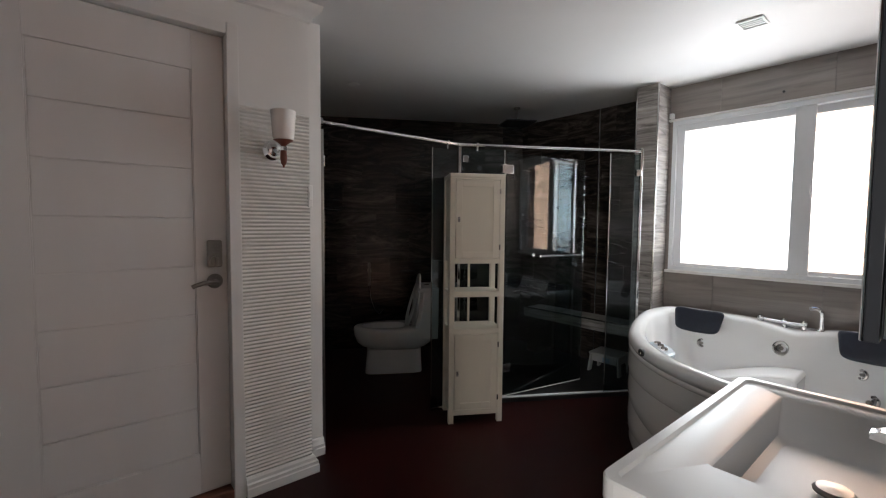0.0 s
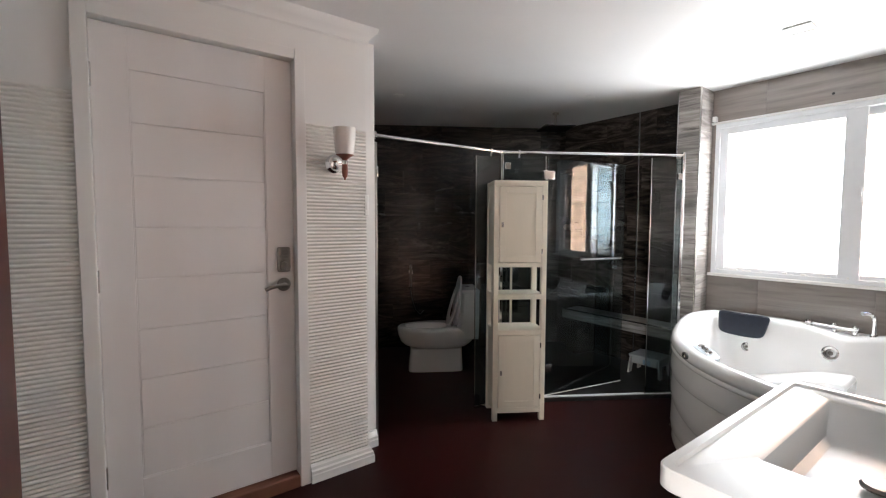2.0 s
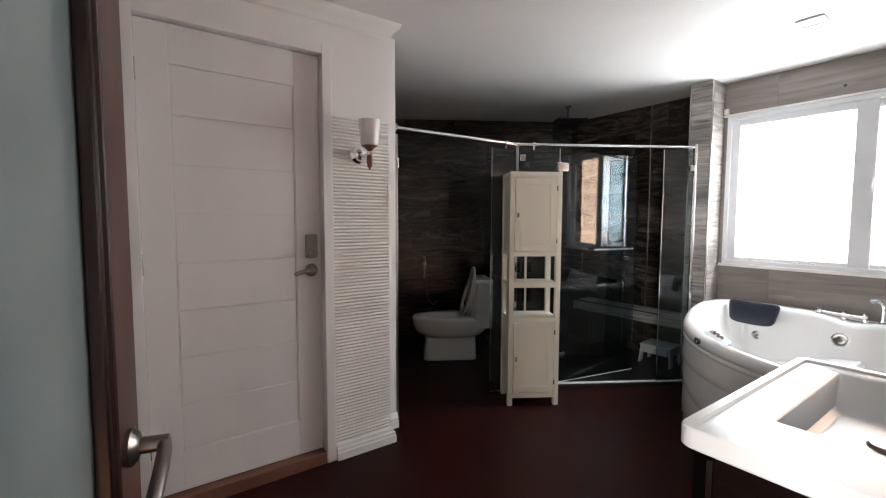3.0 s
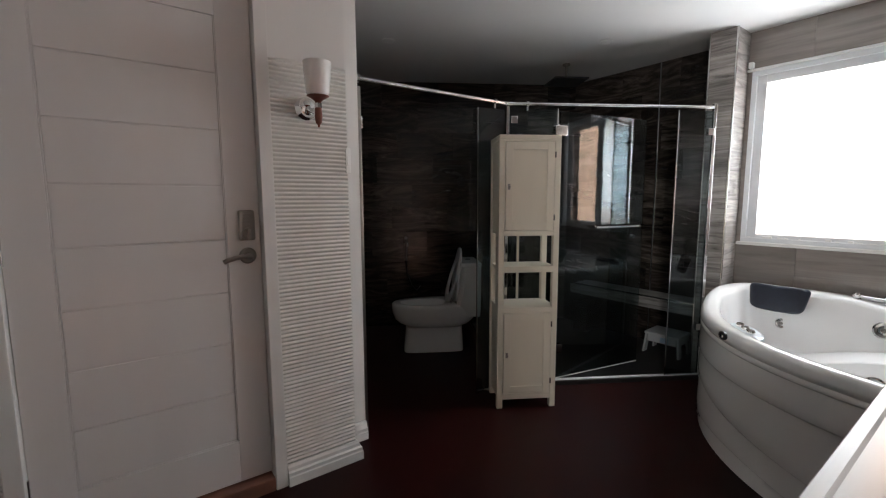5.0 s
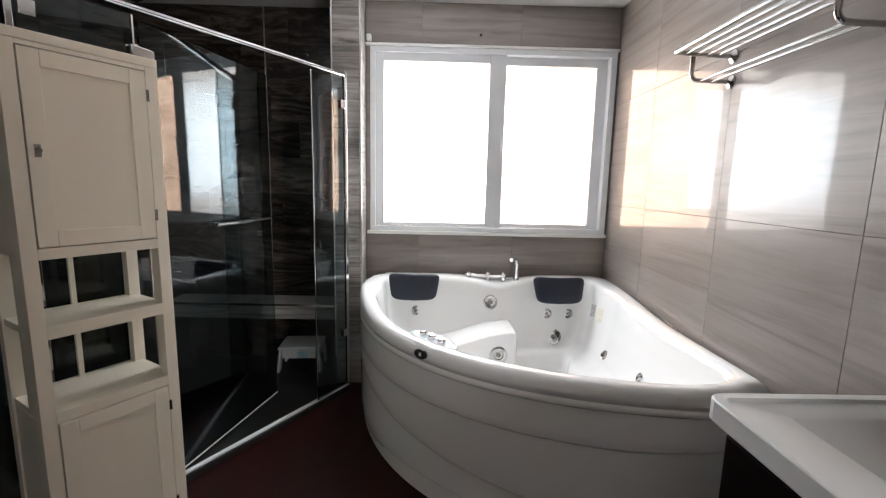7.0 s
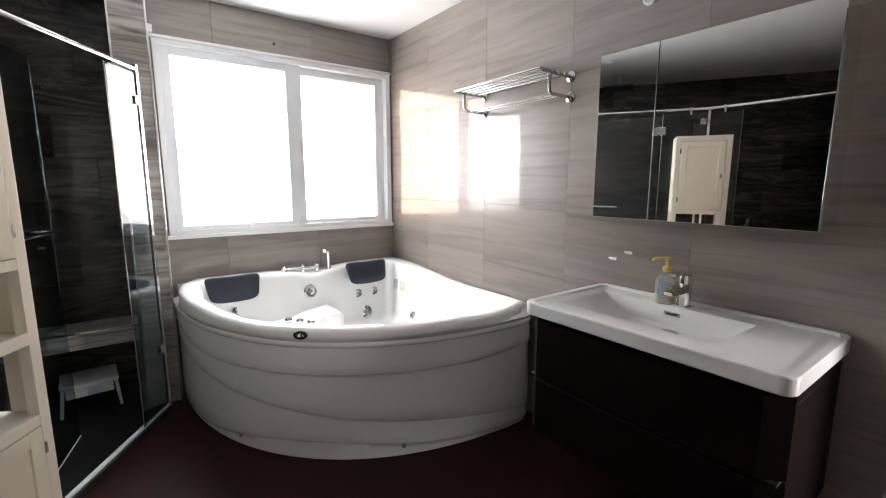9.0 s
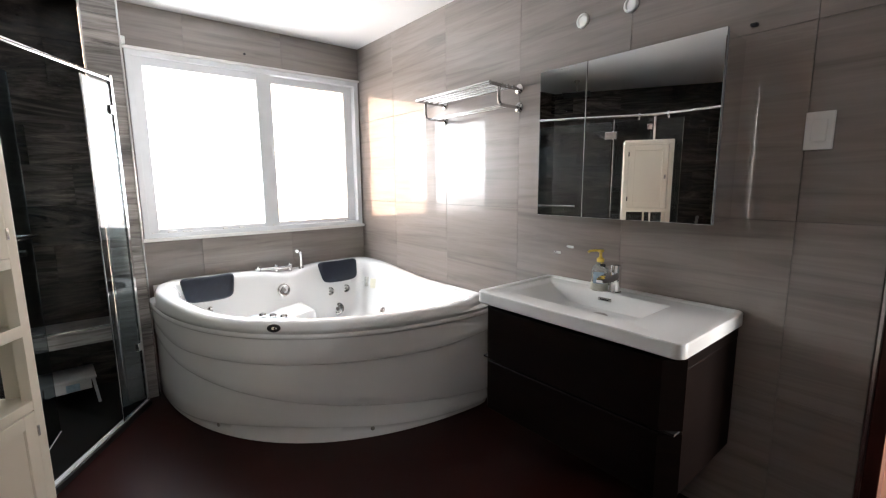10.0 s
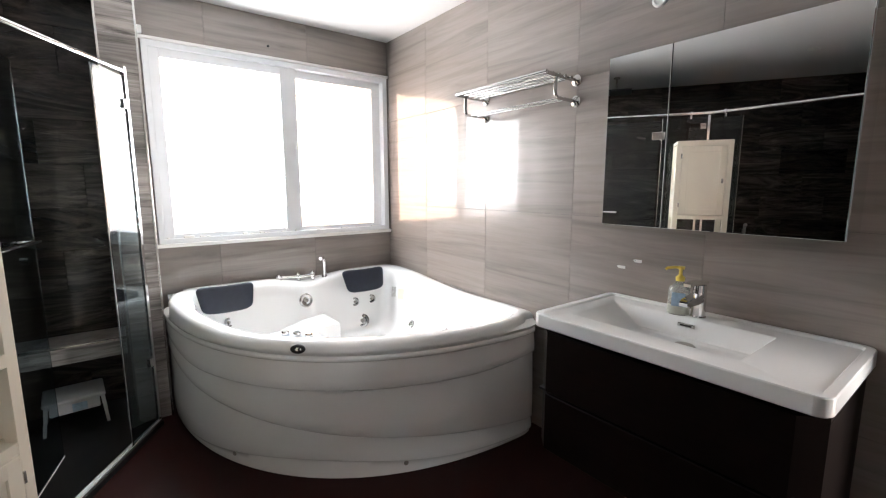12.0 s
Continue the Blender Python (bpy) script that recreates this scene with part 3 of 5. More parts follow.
AJAR = 19.3
hc = skew(S_HINGE, FRONT)
sdoor = thing("shower_door", "clear glass shower door standing slightly ajar", "shower door", turned(hc.x, hc.y, 0, -PHI + AJAR))
g = part("glass_leaf", boxes(((0.010, -0.004, 0.048), (0.775, 0.004, H_GLASS - 0.015), 0.0008, 1)), CLEAR, sdoor, "clear glass", smooth=False)
part("bottom_seal", boxes(((0.010, -0.006, 0.0412), (0.775, 0.006, 0.0475), 0.001)), PLASTIC, sdoor)
for z in (1.650, 0.22):
    h = part("hinge", boxes(((-0.035, -0.016, z), (0.062, -0.0045, z + 0.062), 0.004), ((-0.035, 0.0045, z), (0.062, 0.016, z + 0.062), 0.004)), POLISHED, sdoor, "square steel hinge")
    part("pin", cyls(((-0.002, 0, z - 0.006), (-0.002, 0, z + 0.068), 0.009)), STEEL, h)
bar = bmesh.new()
tube(bar, [(0.34, -0.004, 1.06), (0.34, -0.040, 1.06)], 0.008)
tube(bar, [(0.66, -0.004, 1.06), (0.66, -0.040, 1.06)], 0.008)
tube(bar, [(0.30, -0.042, 1.06), (0.70, -0.042, 1.06)], 0.0095)
part("towel_bar_handle", bar, CHROME, sdoor, "chrome towel bar handle")
part("inner_knob", cyls(((0.70, 0.0045, 0.98), (0.70, 0.03, 0.98), 0.016)), CHROME, sdoor)

# curtain rod that braces the screens
rod = thing("curtain_rod", "bent chrome rod over the toilet and shower openings", "rod")
zr = 1.840
a, b, c = Vector((1.5665, 3.066, zr)), Vector((2.584, 3.052, zr)), Vector((3.752, 2.338, zr))
part("bar", cyls((a, b - Vector((0.01, 0, 0)), 0.0105)), CHROME, rod)
part("bar", cyls((b + U * 0.01, c, 0.0105)), CHROME, rod)
part("elbow", tube(bmesh.new(), [b - Vector((0.03, 0, 0)), b - Vector((0.012, 0, 0)), b, b + U * 0.012, b + U * 0.03], 0.0125), CHROME, rod)
part("flange", cyls((a, a + Vector((0.012, 0, 0)), 0.024)), CHROME, rod)
for p, d in ((b - Vector((0.105, 0, 0)), Vector((1, 0, 0))), (b + U * 0.13, U)):
    part("bracket", cyls((p - d * 0.008, p + d * 0.008, 0.017), (p - Vector((0, 0, 0.04)), p, 0.008)), CHROME, rod)

# toilet front: narrow fixed glass and wall strip, glass divider
tscreen = thing("toilet_screen", "narrow fixed clear glass panel beside the toilet", "glass screen", turned(2.584, 3.060, 0, -7))
part("pane", boxes(((-0.212, -0.004, 0.02), (-0.012, 0.004, 1.80), 0.0008, 1)), CLEAR, tscreen, "clear glass", smooth=False)
part("floor_channel", boxes(((-0.212, -0.010, 0.0), (-0.012, 0.010, 0.0195), 0.002)), STEEL, tscreen)
part("edge_strip", boxes(((-0.2152, -0.0045, 0.02), (-0.2124, 0.0045, 1.80))), STEEL, tscreen)
strip = thing("wall_channel", "slim dark upright channel on the alcove wall end", "channel")
part("channel", boxes(((1.5665, 3.052, 0.0), (1.584, 3.080, 1.80), 0.002)), NICKEL, strip)
part("catch", boxes(((1.5842, 3.055, 1.60), (1.592, 3.077, 1.66), 0.002)), CHROME, strip)
divider = thing("glass_divider", "clear glass divider between toilet and shower", "glass screen")
dc = skew(S_MID + 0.004, FRONT + 0.03)
g = part("pane", boxes(((0, -0.004, 0.04), (1.46, 0.004, 1.80), 0.0008, 1)), CLEAR, divider, "clear glass", turned(dc.x, dc.y, 0, 90 - PHI), smooth=False)
part("floor_channel", boxes(((0, -0.012, 0.0), (1.46, 0.012, 0.0395), 0.002)), STEEL, divider, "", turned(dc.x, dc.y, 0, 90 - PHI))

# raised floor, bench and rain head of the shower
pan = bmesh.new()
outline = [skew(S_MID + 0.03, FRONT + 0.025), skew(S_END - 0.02, FRONT + 0.025), Vector((3.845, 2.43, 0)), Vector((FAR_EAST - 0.002, 2.43, 0)), Vector((FAR_EAST - 0.002, 3.82, 0)), skew(1.60, BACK - 0.003), skew(S_MID + 0.03, BACK - 0.003)]
loft(pan, [[p + Vector((0, 0, 0.001)) for p in outline], [p + Vector((0, 0, 0.028)) for p in outline]], True, True, True)
tagged(part("shower_floor", pan, SHOWER_FLOOR, smooth=False), "dark raised shower floor", "shower floor", kind="structure")
bench = thing("shower_bench", "tiled shower bench slab with a pale edge", "bench", kind="structure")
part("slab", boxes(((3.93, 2.440, 0.385), (FAR_EAST - 0.004, 3.55, 0.470), 0.003)), PIER_TILE, bench)
part("edge", boxes(((3.922, 2.440, 0.4705), (3.936, 3.55, 0.482), 0.002)), STEEL, bench)
part("support", boxes(((3.98, 3.40, 0.028), (FAR_EAST - 0.006, 3.54, 0.3845))), DARK_TILE, bench)
trim = finish("edge_trim", boxes(((-0.005, -0.005, 0), (0.005, 0.005, CEIL - 0.001), 0.002)), STEEL)
for x, y, w in ((3.851, 2.424, pier), (3.850, 2.263, pier), (FAR_EAST - 0.001, 2.93, wall_shower)):
    o = new("edge_trim", trim)
    o.parent, o.location = w, (x, y, 0)

rain = thing("rain_shower", "dark square rain shower head hung from the ceiling", "shower head", turned(3.62, 3.42, 0, -PHI))
part("head", boxes(((-0.14, -0.14, 2.200), (0.14, 0.14, 2.211), 0.004)), RUBBER, rain)
part("arm", cyls(((0, 0, 2.2115), (0, 0, CEIL - 0.012), 0.009)), NICKEL, rain)
part("rose", cyls(((0, 0, CEIL - 0.0118), (0, 0, CEIL - 0.0005), 0.03)), NICKEL, rain)


def plastic_stool():
    s = thing("plastic_stool", "low white plastic stool with a blue sticker", "stool", turned(4.04, 2.69, 0.028, 4) @ Matrix.Diagonal((0.88, 0.88, 0.84, 1)))
    top = [(-0.12, -0.14), (0.12, -0.14), (0.12, 0.14), (-0.12, 0.14)]
    part("seat", boxes(((-0.13, -0.15, 0.175), (0.13, 0.15, 0.20), 0.012, 3)), SHADED_PLASTIC, s)
    for x, y in top:
        bm = bmesh.new()
        sx, sy = math.copysign(1, x), math.copysign(1, y)
        loft(bm, [[(x * k + sx * dx * 0.8, y * k + sy * dy, z) for dx, dy in ((-0.075, -0.012), (0.004, -0.012), (0.004, 0.004), (-0.075, 0.004))] for k, z in ((1.10, 0.0), (1.04, 0.09), (0.98, 0.1745))], True, True, True)
        part("leg", bm, SHADED_PLASTIC, s)
    part("apron", boxes(((-0.10, -0.143, 0.11), (0.10, -0.135, 0.1745), 0.003), ((-0.10, 0.135, 0.11), (0.10, 0.143, 0.1745), 0.003),
                        ((-0.122, -0.12, 0.11), (-0.114, 0.12, 0.1745), 0.003), ((0.114, -0.12, 0.11), (0.122, 0.12, 0.1745), 0.003)), SHADED_PLASTIC, s)
    part("sticker", boxes(((-0.1235, -0.06, 0.115), (-0.1222, 0.01, 0.165))), PAPER_BLUE, s, "blue sticker")


plastic_stool()


def toilet():
    o = skew(0.585, 4.775)
    t = thing("toilet", "white ceramic one-piece toilet with its lid raised", "toilet", turned(o.x, o.y, 0, 180 - PHI))

    def egg(x0, x1, w, z, n=36, blunt=0.55):
        pts = []
        for i in range(n):
            a = 2 * math.pi * i / n
            ca, sa = math.cos(a), math.sin(a)
            x = (x0 + x1) / 2 + (x1 - x0) / 2 * math.copysign(abs(ca) ** (1.0 if ca > 0 else blunt), ca)
            pts.append((x, w / 2 * math.copysign(abs(sa) ** 0.85, sa) * (1.0 - 0.12 * max(0, ca)), z))
        return pts
    def block(x0, x1, w, z, n=36, k=0.30):
        pts = []
        for i in range(n):
            a = 2 * math.pi * i / n
            ca, sa = math.cos(a), math.sin(a)
            pts.append(((x0 + x1) / 2 + (x1 - x0) / 2 * math.copysign(abs(ca) ** k, ca), w / 2 * math.copysign(abs(sa) ** k, sa), z))
        return pts
    part("base", loft(bmesh.new(), [block(0.132, 0.622, 0.250, 0.0), block(0.130, 0.624, 0.252, 0.008), block(0.135, 0.615, 0.240, 0.10), block(0.140, 0.605, 0.235, 0.205)], True, True, True), CERAMIC, t, angle=60)
    part("bowl", loft(bmesh.new(), [egg(0.14, 0.60, 0.23, 0.2052), egg(0.08, 0.655, 0.30, 0.226), egg(0.04, 0.695, 0.345, 0.262), egg(0.015, 0.715, 0.368, 0.315), egg(0.01, 0.722, 0.376, 0.365), egg(0.012, 0.720, 0.374, 0.388),
                                   egg(0.03, 0.708, 0.36, 0.398), egg(0.27, 0.655, 0.235, 0.396), egg(0.28, 0.645, 0.222, 0.37), egg(0.33, 0.60, 0.17, 0.28), egg(0.38, 0.54, 0.10, 0.24)], True, True, True), CERAMIC, t, angle=60)
    lid = loft(bmesh.new(), [egg(0.0, 0.445, 0.36, 0.0), egg(-0.003, 0.449, 0.366, 0.008), egg(0.0, 0.445, 0.355, 0.018), egg(0.02, 0.425, 0.30, 0.022)], True, True, True)
    part("lid", lid, PLASTIC, t, "", pose(0.212, 0, 0.405, 0, -97, 0))
    ring = loft(bmesh.new(), [egg(0.0, 0.40, 0.355, 0.0), egg(0.0, 0.40, 0.355, 0.016), egg(0.06, 0.34, 0.22, 0.016), egg(0.06, 0.34, 0.22, 0.0), egg(0.0, 0.40, 0.355, 0.0)], True)
    part("seat_ring", ring, PLASTIC, t, "", pose(0.272, 0, 0.405, 0, -106, 0))
    part("tank", loft(bmesh.new(), [[(x, y, z) for x, y in ((0.005, -w), (d - 0.03, -w), (d, -w + 0.04), (d, w - 0.04), (d - 0.03, w), (0.005, w))] for w, d, z in ((0.155, 0.21, 0.30), (0.178, 0.195, 0.40), (0.186, 0.172, 0.52), (0.188, 0.160, 0.712))], True, True, True), CERAMIC, t)
    part("tank_lid", boxes(((0.002, -0.194, 0.7125), (0.166, 0.194, 0.745), 0.010, 3)), CERAMIC, t)
    part("flush_button", cyls(((0.085, 0, 0.7455), (0.085, 0, 0.752), 0.024)), CHROME, t)
    for y in (-0.09, 0.05):
        part("seat_hinge", cyls(((0.235, y, 0.410), (0.235, y + 0.04, 0.410), 0.011)), CHROME, t)


toilet()

spray = thing("bidet_sprayer", "dark hand sprayer in a chrome wall holder", "sprayer", turned(2.82, 4.655, 0.76, -PHI))
part("holder", boxes(((-0.022, -0.040, 0.035), (0.022, -0.0005, 0.075), 0.004)), CHROME, spray)
part("handle", cyls(((0, -0.045, -0.10), (0, -0.052, 0.11), 0.013), ((0, -0.05, 0.10), (0, -0.085, 0.125), 0.015)), NICKEL, spray)
part("hose", tube(bmesh.new(), [(0, -0.044, -0.10), (0.01, -0.04, -0.22), (0.05, -0.03, -0.34), (0.10, -0.02, -0.40), (0.14, -0.003, -0.36)], 0.007), STEEL, spray)


# ---- tall cabinet ----
def tall_cabinet():
    o = Vector((2.332, 2.853, 0))
    c = thing("tall_cabinet", "tall narrow cream-painted wooden bathroom cabinet with open shelves", "cabinet", turned(o.x, o.y, 0, -PHI))
    w, d, h, p = 0.357, 0.245, 1.61, 0.034
    for x in (0, w - p):
        for y in (0, d - p):
            part("post", boxes(((x, y, 0.0), (x + p, y + p, h - 0.026), 0.002)), CREAM, c)
    part("top", boxes(((-0.0005, -0.0008, h - 0.0255), (w + 0.0005, d + 0.0005, h), 0.003)), CREAM, c)
    for z0, z1 in ((1.040, 1.070), (0.585, 0.617), (0.055, 0.090)):
        part("rail", boxes(((p, 0.001, z0), (w - p, 0.020, z1), 0.0015)), CREAM, c)
    part("rail", boxes(((p, 0.001, 1.572), (w - p, 0.020, h - 0.026), 0.0015)), CREAM, c)
    for z in (1.045, 0.835, 0.596, 0.062):
        part("shelf", boxes(((0.006, 0.0205 if z != 0.835 else 0.004, z), (w - 0.006, d - 0.004, z + 0.020), 0.0015)), CREAM, c)
    part("shelf_edge", boxes(((p, -0.001, 0.826), (w - p, 0.0039, 0.862), 0.001)), CREAM, c)
    for z0, z1 in ((1.0655, 1.582), (0.083, 0.5955)):
        for x in (0.006, w - 0.014):
            part("side_panel", boxes(((x, p, z0), (x + 0.008, d - p, z1))), CREAM, c)
        part("back_panel", boxes(((p, d - 0.012, z0), (w - p, d - 0.006, z1))), CREAM, c)
    for z0, z1 in ((0.6165, 0.8345), (0.8555, 1.0445)):
        part("mullion", boxes(((w * 0.47, d - 0.020, z0), (w * 0.47 + 0.014, d - 0.008, z1), 0.001)), CREAM, c)
        for x in (0.004, w - 0.012):
            part("side_slat", boxes(((x, p + 0.002, z0), (x + 0.008, p + 0.060, z1), 0.001)), CREAM, c)

    def door(z0, z1, kx):
        x0, x1, s = p + 0.003, w - p - 0.003, 0.042
        dd = part("door", boxes(((x0, -0.002, z0), (x0 + s, 0.016, z1), 0.002), ((x1 - s, -0.002, z0), (x1, 0.016, z1), 0.002),
                                ((x0 + s, -0.002, z1 - s), (x1 - s, 0.016, z1), 0.002), ((x0 + s, -0.002, z0), (x1 - s, 0.016, z0 + s), 0.002)), CREAM, c)
        part("panel", boxes(((x0 + s, 0.006, z0 + s), (x1 - s, 0.013, z1 - s))), CREAM, dd)
        kb = boxes(((x0 + 0.012, -0.004, kx - 0.016), (x0 + 0.026, -0.0021, kx + 0.016), 0.0008))
        cyl(kb, (x0 + 0.019, -0.004, kx + 0.004), (x0 + 0.019, -0.016, kx), 0.006)
        part("knob", kb, NICKEL, dd, "small dark metal knob")
        for z in (z0 + 0.055, z1 - 0.085):
            part("hinge", boxes(((x1 - 0.001, -0.0045, z), (x1 + 0.008, 0.002, z + 0.034), 0.001)), STEEL, dd, "small steel hinge")
    door(1.073, 1.569, 1.32)
    door(0.093, 0.582, 0.33)


tall_cabinet()

# ---- wall lamp and switch on the ridged wall ----
lamp = thing("wall_lamp", "wall sconce with white glass shade, chrome arm and wooden finial", "wall lamp", turned(1.254, NORTH - 0.009, 1.628, 0))
part("wall_plate", lathe(bmesh.new(), [(0, 0), (0.045, 0), (0.047, 0.006), (0.042, 0.012), (0.036, 0.016), (0.030, 0.030), (0.018, 0.036), (0, 0.038)], pose(0, 0, 0, 90, 0, 0)), CHROME, lamp)
part("arm", tube(bmesh.new(), [(0, -0.03, 0), (0.002, -0.055, -0.014), (0.007, -0.085, -0.020), (0.011, -0.103, -0.006), (0.012, -0.110, 0.02)], 0.0095), CHROME, lamp)
part("finial", lathe(bmesh.new(), [(0, -0.088), (0.004, -0.087), (0.005, -0.078), (0.012, -0.070), (0.0155, -0.045), (0.013, -0.012)], pose(0.012, -0.111, 0, 0, 0, 0)), RED_WOOD, lamp, "red-brown turned wooden finial")
part("collar", lathe(bmesh.new(), [(0, -0.0118), (0.0135, -0.0118), (0.0135, 0.006), (0, 0.0062)], pose(0.012, -0.111, 0, 0, 0, 0), 20), CHROME, lamp, "chrome collar")
part("cup", lathe(bmesh.new(), [(0.0, 0.0064), (0.011, 0.0064), (0.014, 0.014), (0.030, 0.026), (0.044, 0.034), (0.0, 0.036)], pose(0.012, -0.111, 0, 0, 0, 0)), RED_WOOD, lamp, "red-brown turned wooden cup")
part("shade", lathe(bmesh.new(), [(0.0, 0.0365), (0.040, 0.0365), (0.046, 0.046), (0.050, 0.09), (0.055, 0.164), (0.051, 0.164), (0.046, 0.09), (0.042, 0.050), (0.0, 0.046)], pose(0.012, -0.111, 0, 0, 0, 0)), OPAL, lamp, "white opal glass shade")
sw = thing("wall_switch", "slim white switch on the corner trim", "switch", turned(CORNER, NORTH - 0.0015, 1.424, 0))
part("plate", boxes(((-0.012, -0.012, -0.055), (0.012, 0.0015, 0.055), 0.003)), PLASTIC, sw)
part("rocker", boxes(((-0.007, -0.016, -0.022), (0.007, -0.0121, 0.022), 0.002)), PLASTIC, sw)


# ---- corner bathtub ----
TUB_C = Vector((3.32, 1.42))
TUB_A, TUB_B = 1.572, 1.553


def tub_inside(x, y):
    a, b = EAST - 0.006 - x, y - SOUTH - 0.006
    return a > 0 and b > 0 and (a / TUB_A) ** 2.5 + (b / TUB_B) ** 2.5 < 1


def tub_radius(th):
    lo, hi = 0.0, 3.0
    for _ in range(40):
        mid = (lo + hi) / 2
        if tub_inside(TUB_C.x + mid * math.cos(th), TUB_C.y + mid * math.sin(th)):
            lo = mid
        else:
            hi = mid
    return lo


def ease(t):
    t = max(0.0, min(1.0, t))
    return t * t * (3 - 2 * t)


TUB_N = 160
TUB_TH = [2 * math.pi * i / TUB_N for i in range(TUB_N)]
TUB_R = [tub_radius(t) for t in TUB_TH]
for _ in range(4):
    TUB_R = [(TUB_R[i - 1] + 2 * TUB_R[i] + TUB_R[(i + 1) % TUB_N]) / 4 for i in range(TUB_N)]


def tub_at(i, off):
    th, r = TUB_TH[i], TUB_R[i] - off
    return Vector((TUB_C.x + r * math.cos(th), TUB_C.y + r * math.sin(th)))


def rim_height(p):
    back = ease((p.x - 3.05) / 0.75)
    dip = math.exp(-((p.y - 1.40) / 0.17) ** 2) * ease((p.x - 3.5) / 0.3)
    return 0.638 + 0.046 * back - 0.034 * dip


def inner_extra(p):
    """How much wider the rim is along the two walls."""
    e = 0.045 * ease((p.x - 3.55) / 0.3) + 0.012 * ease((1.0 - p.y) / 0.2)
    return e + 0.035 * math.exp(-((p.y - 1.42) / 0.13) ** 2) * ease((p.x - 3.5) / 0.3)


def end_extra(t):
    """How far the raised roll draws back from the edge at the two ends of the curved front."""
    return 0.055 * (1 - ease(t / 0.16)) + 0.055 * ease((t - 0.86) / 0.14)


def tub_ring(off, z, inner=False, roll=False):
    out = []
    for i in range(TUB_N):
        p = tub_at(i, 0.0)
        o = off + (inner_extra(p) if inner else 0.0)
        a, b = EAST - p.x, p.y - SOUTH
        t = 1 - math.atan2(max(b, 0), max(a, 1e-4)) / (math.pi / 2)
        if (roll or inner) and min(a, b) > 0.02:
            o += end_extra(t) * (0.45 if inner else 1.0)
        q = tub_at(i, o)
        zz = z(p, t) if callable(z) else z
        out.append((q.x, q.y, zz))
    return out


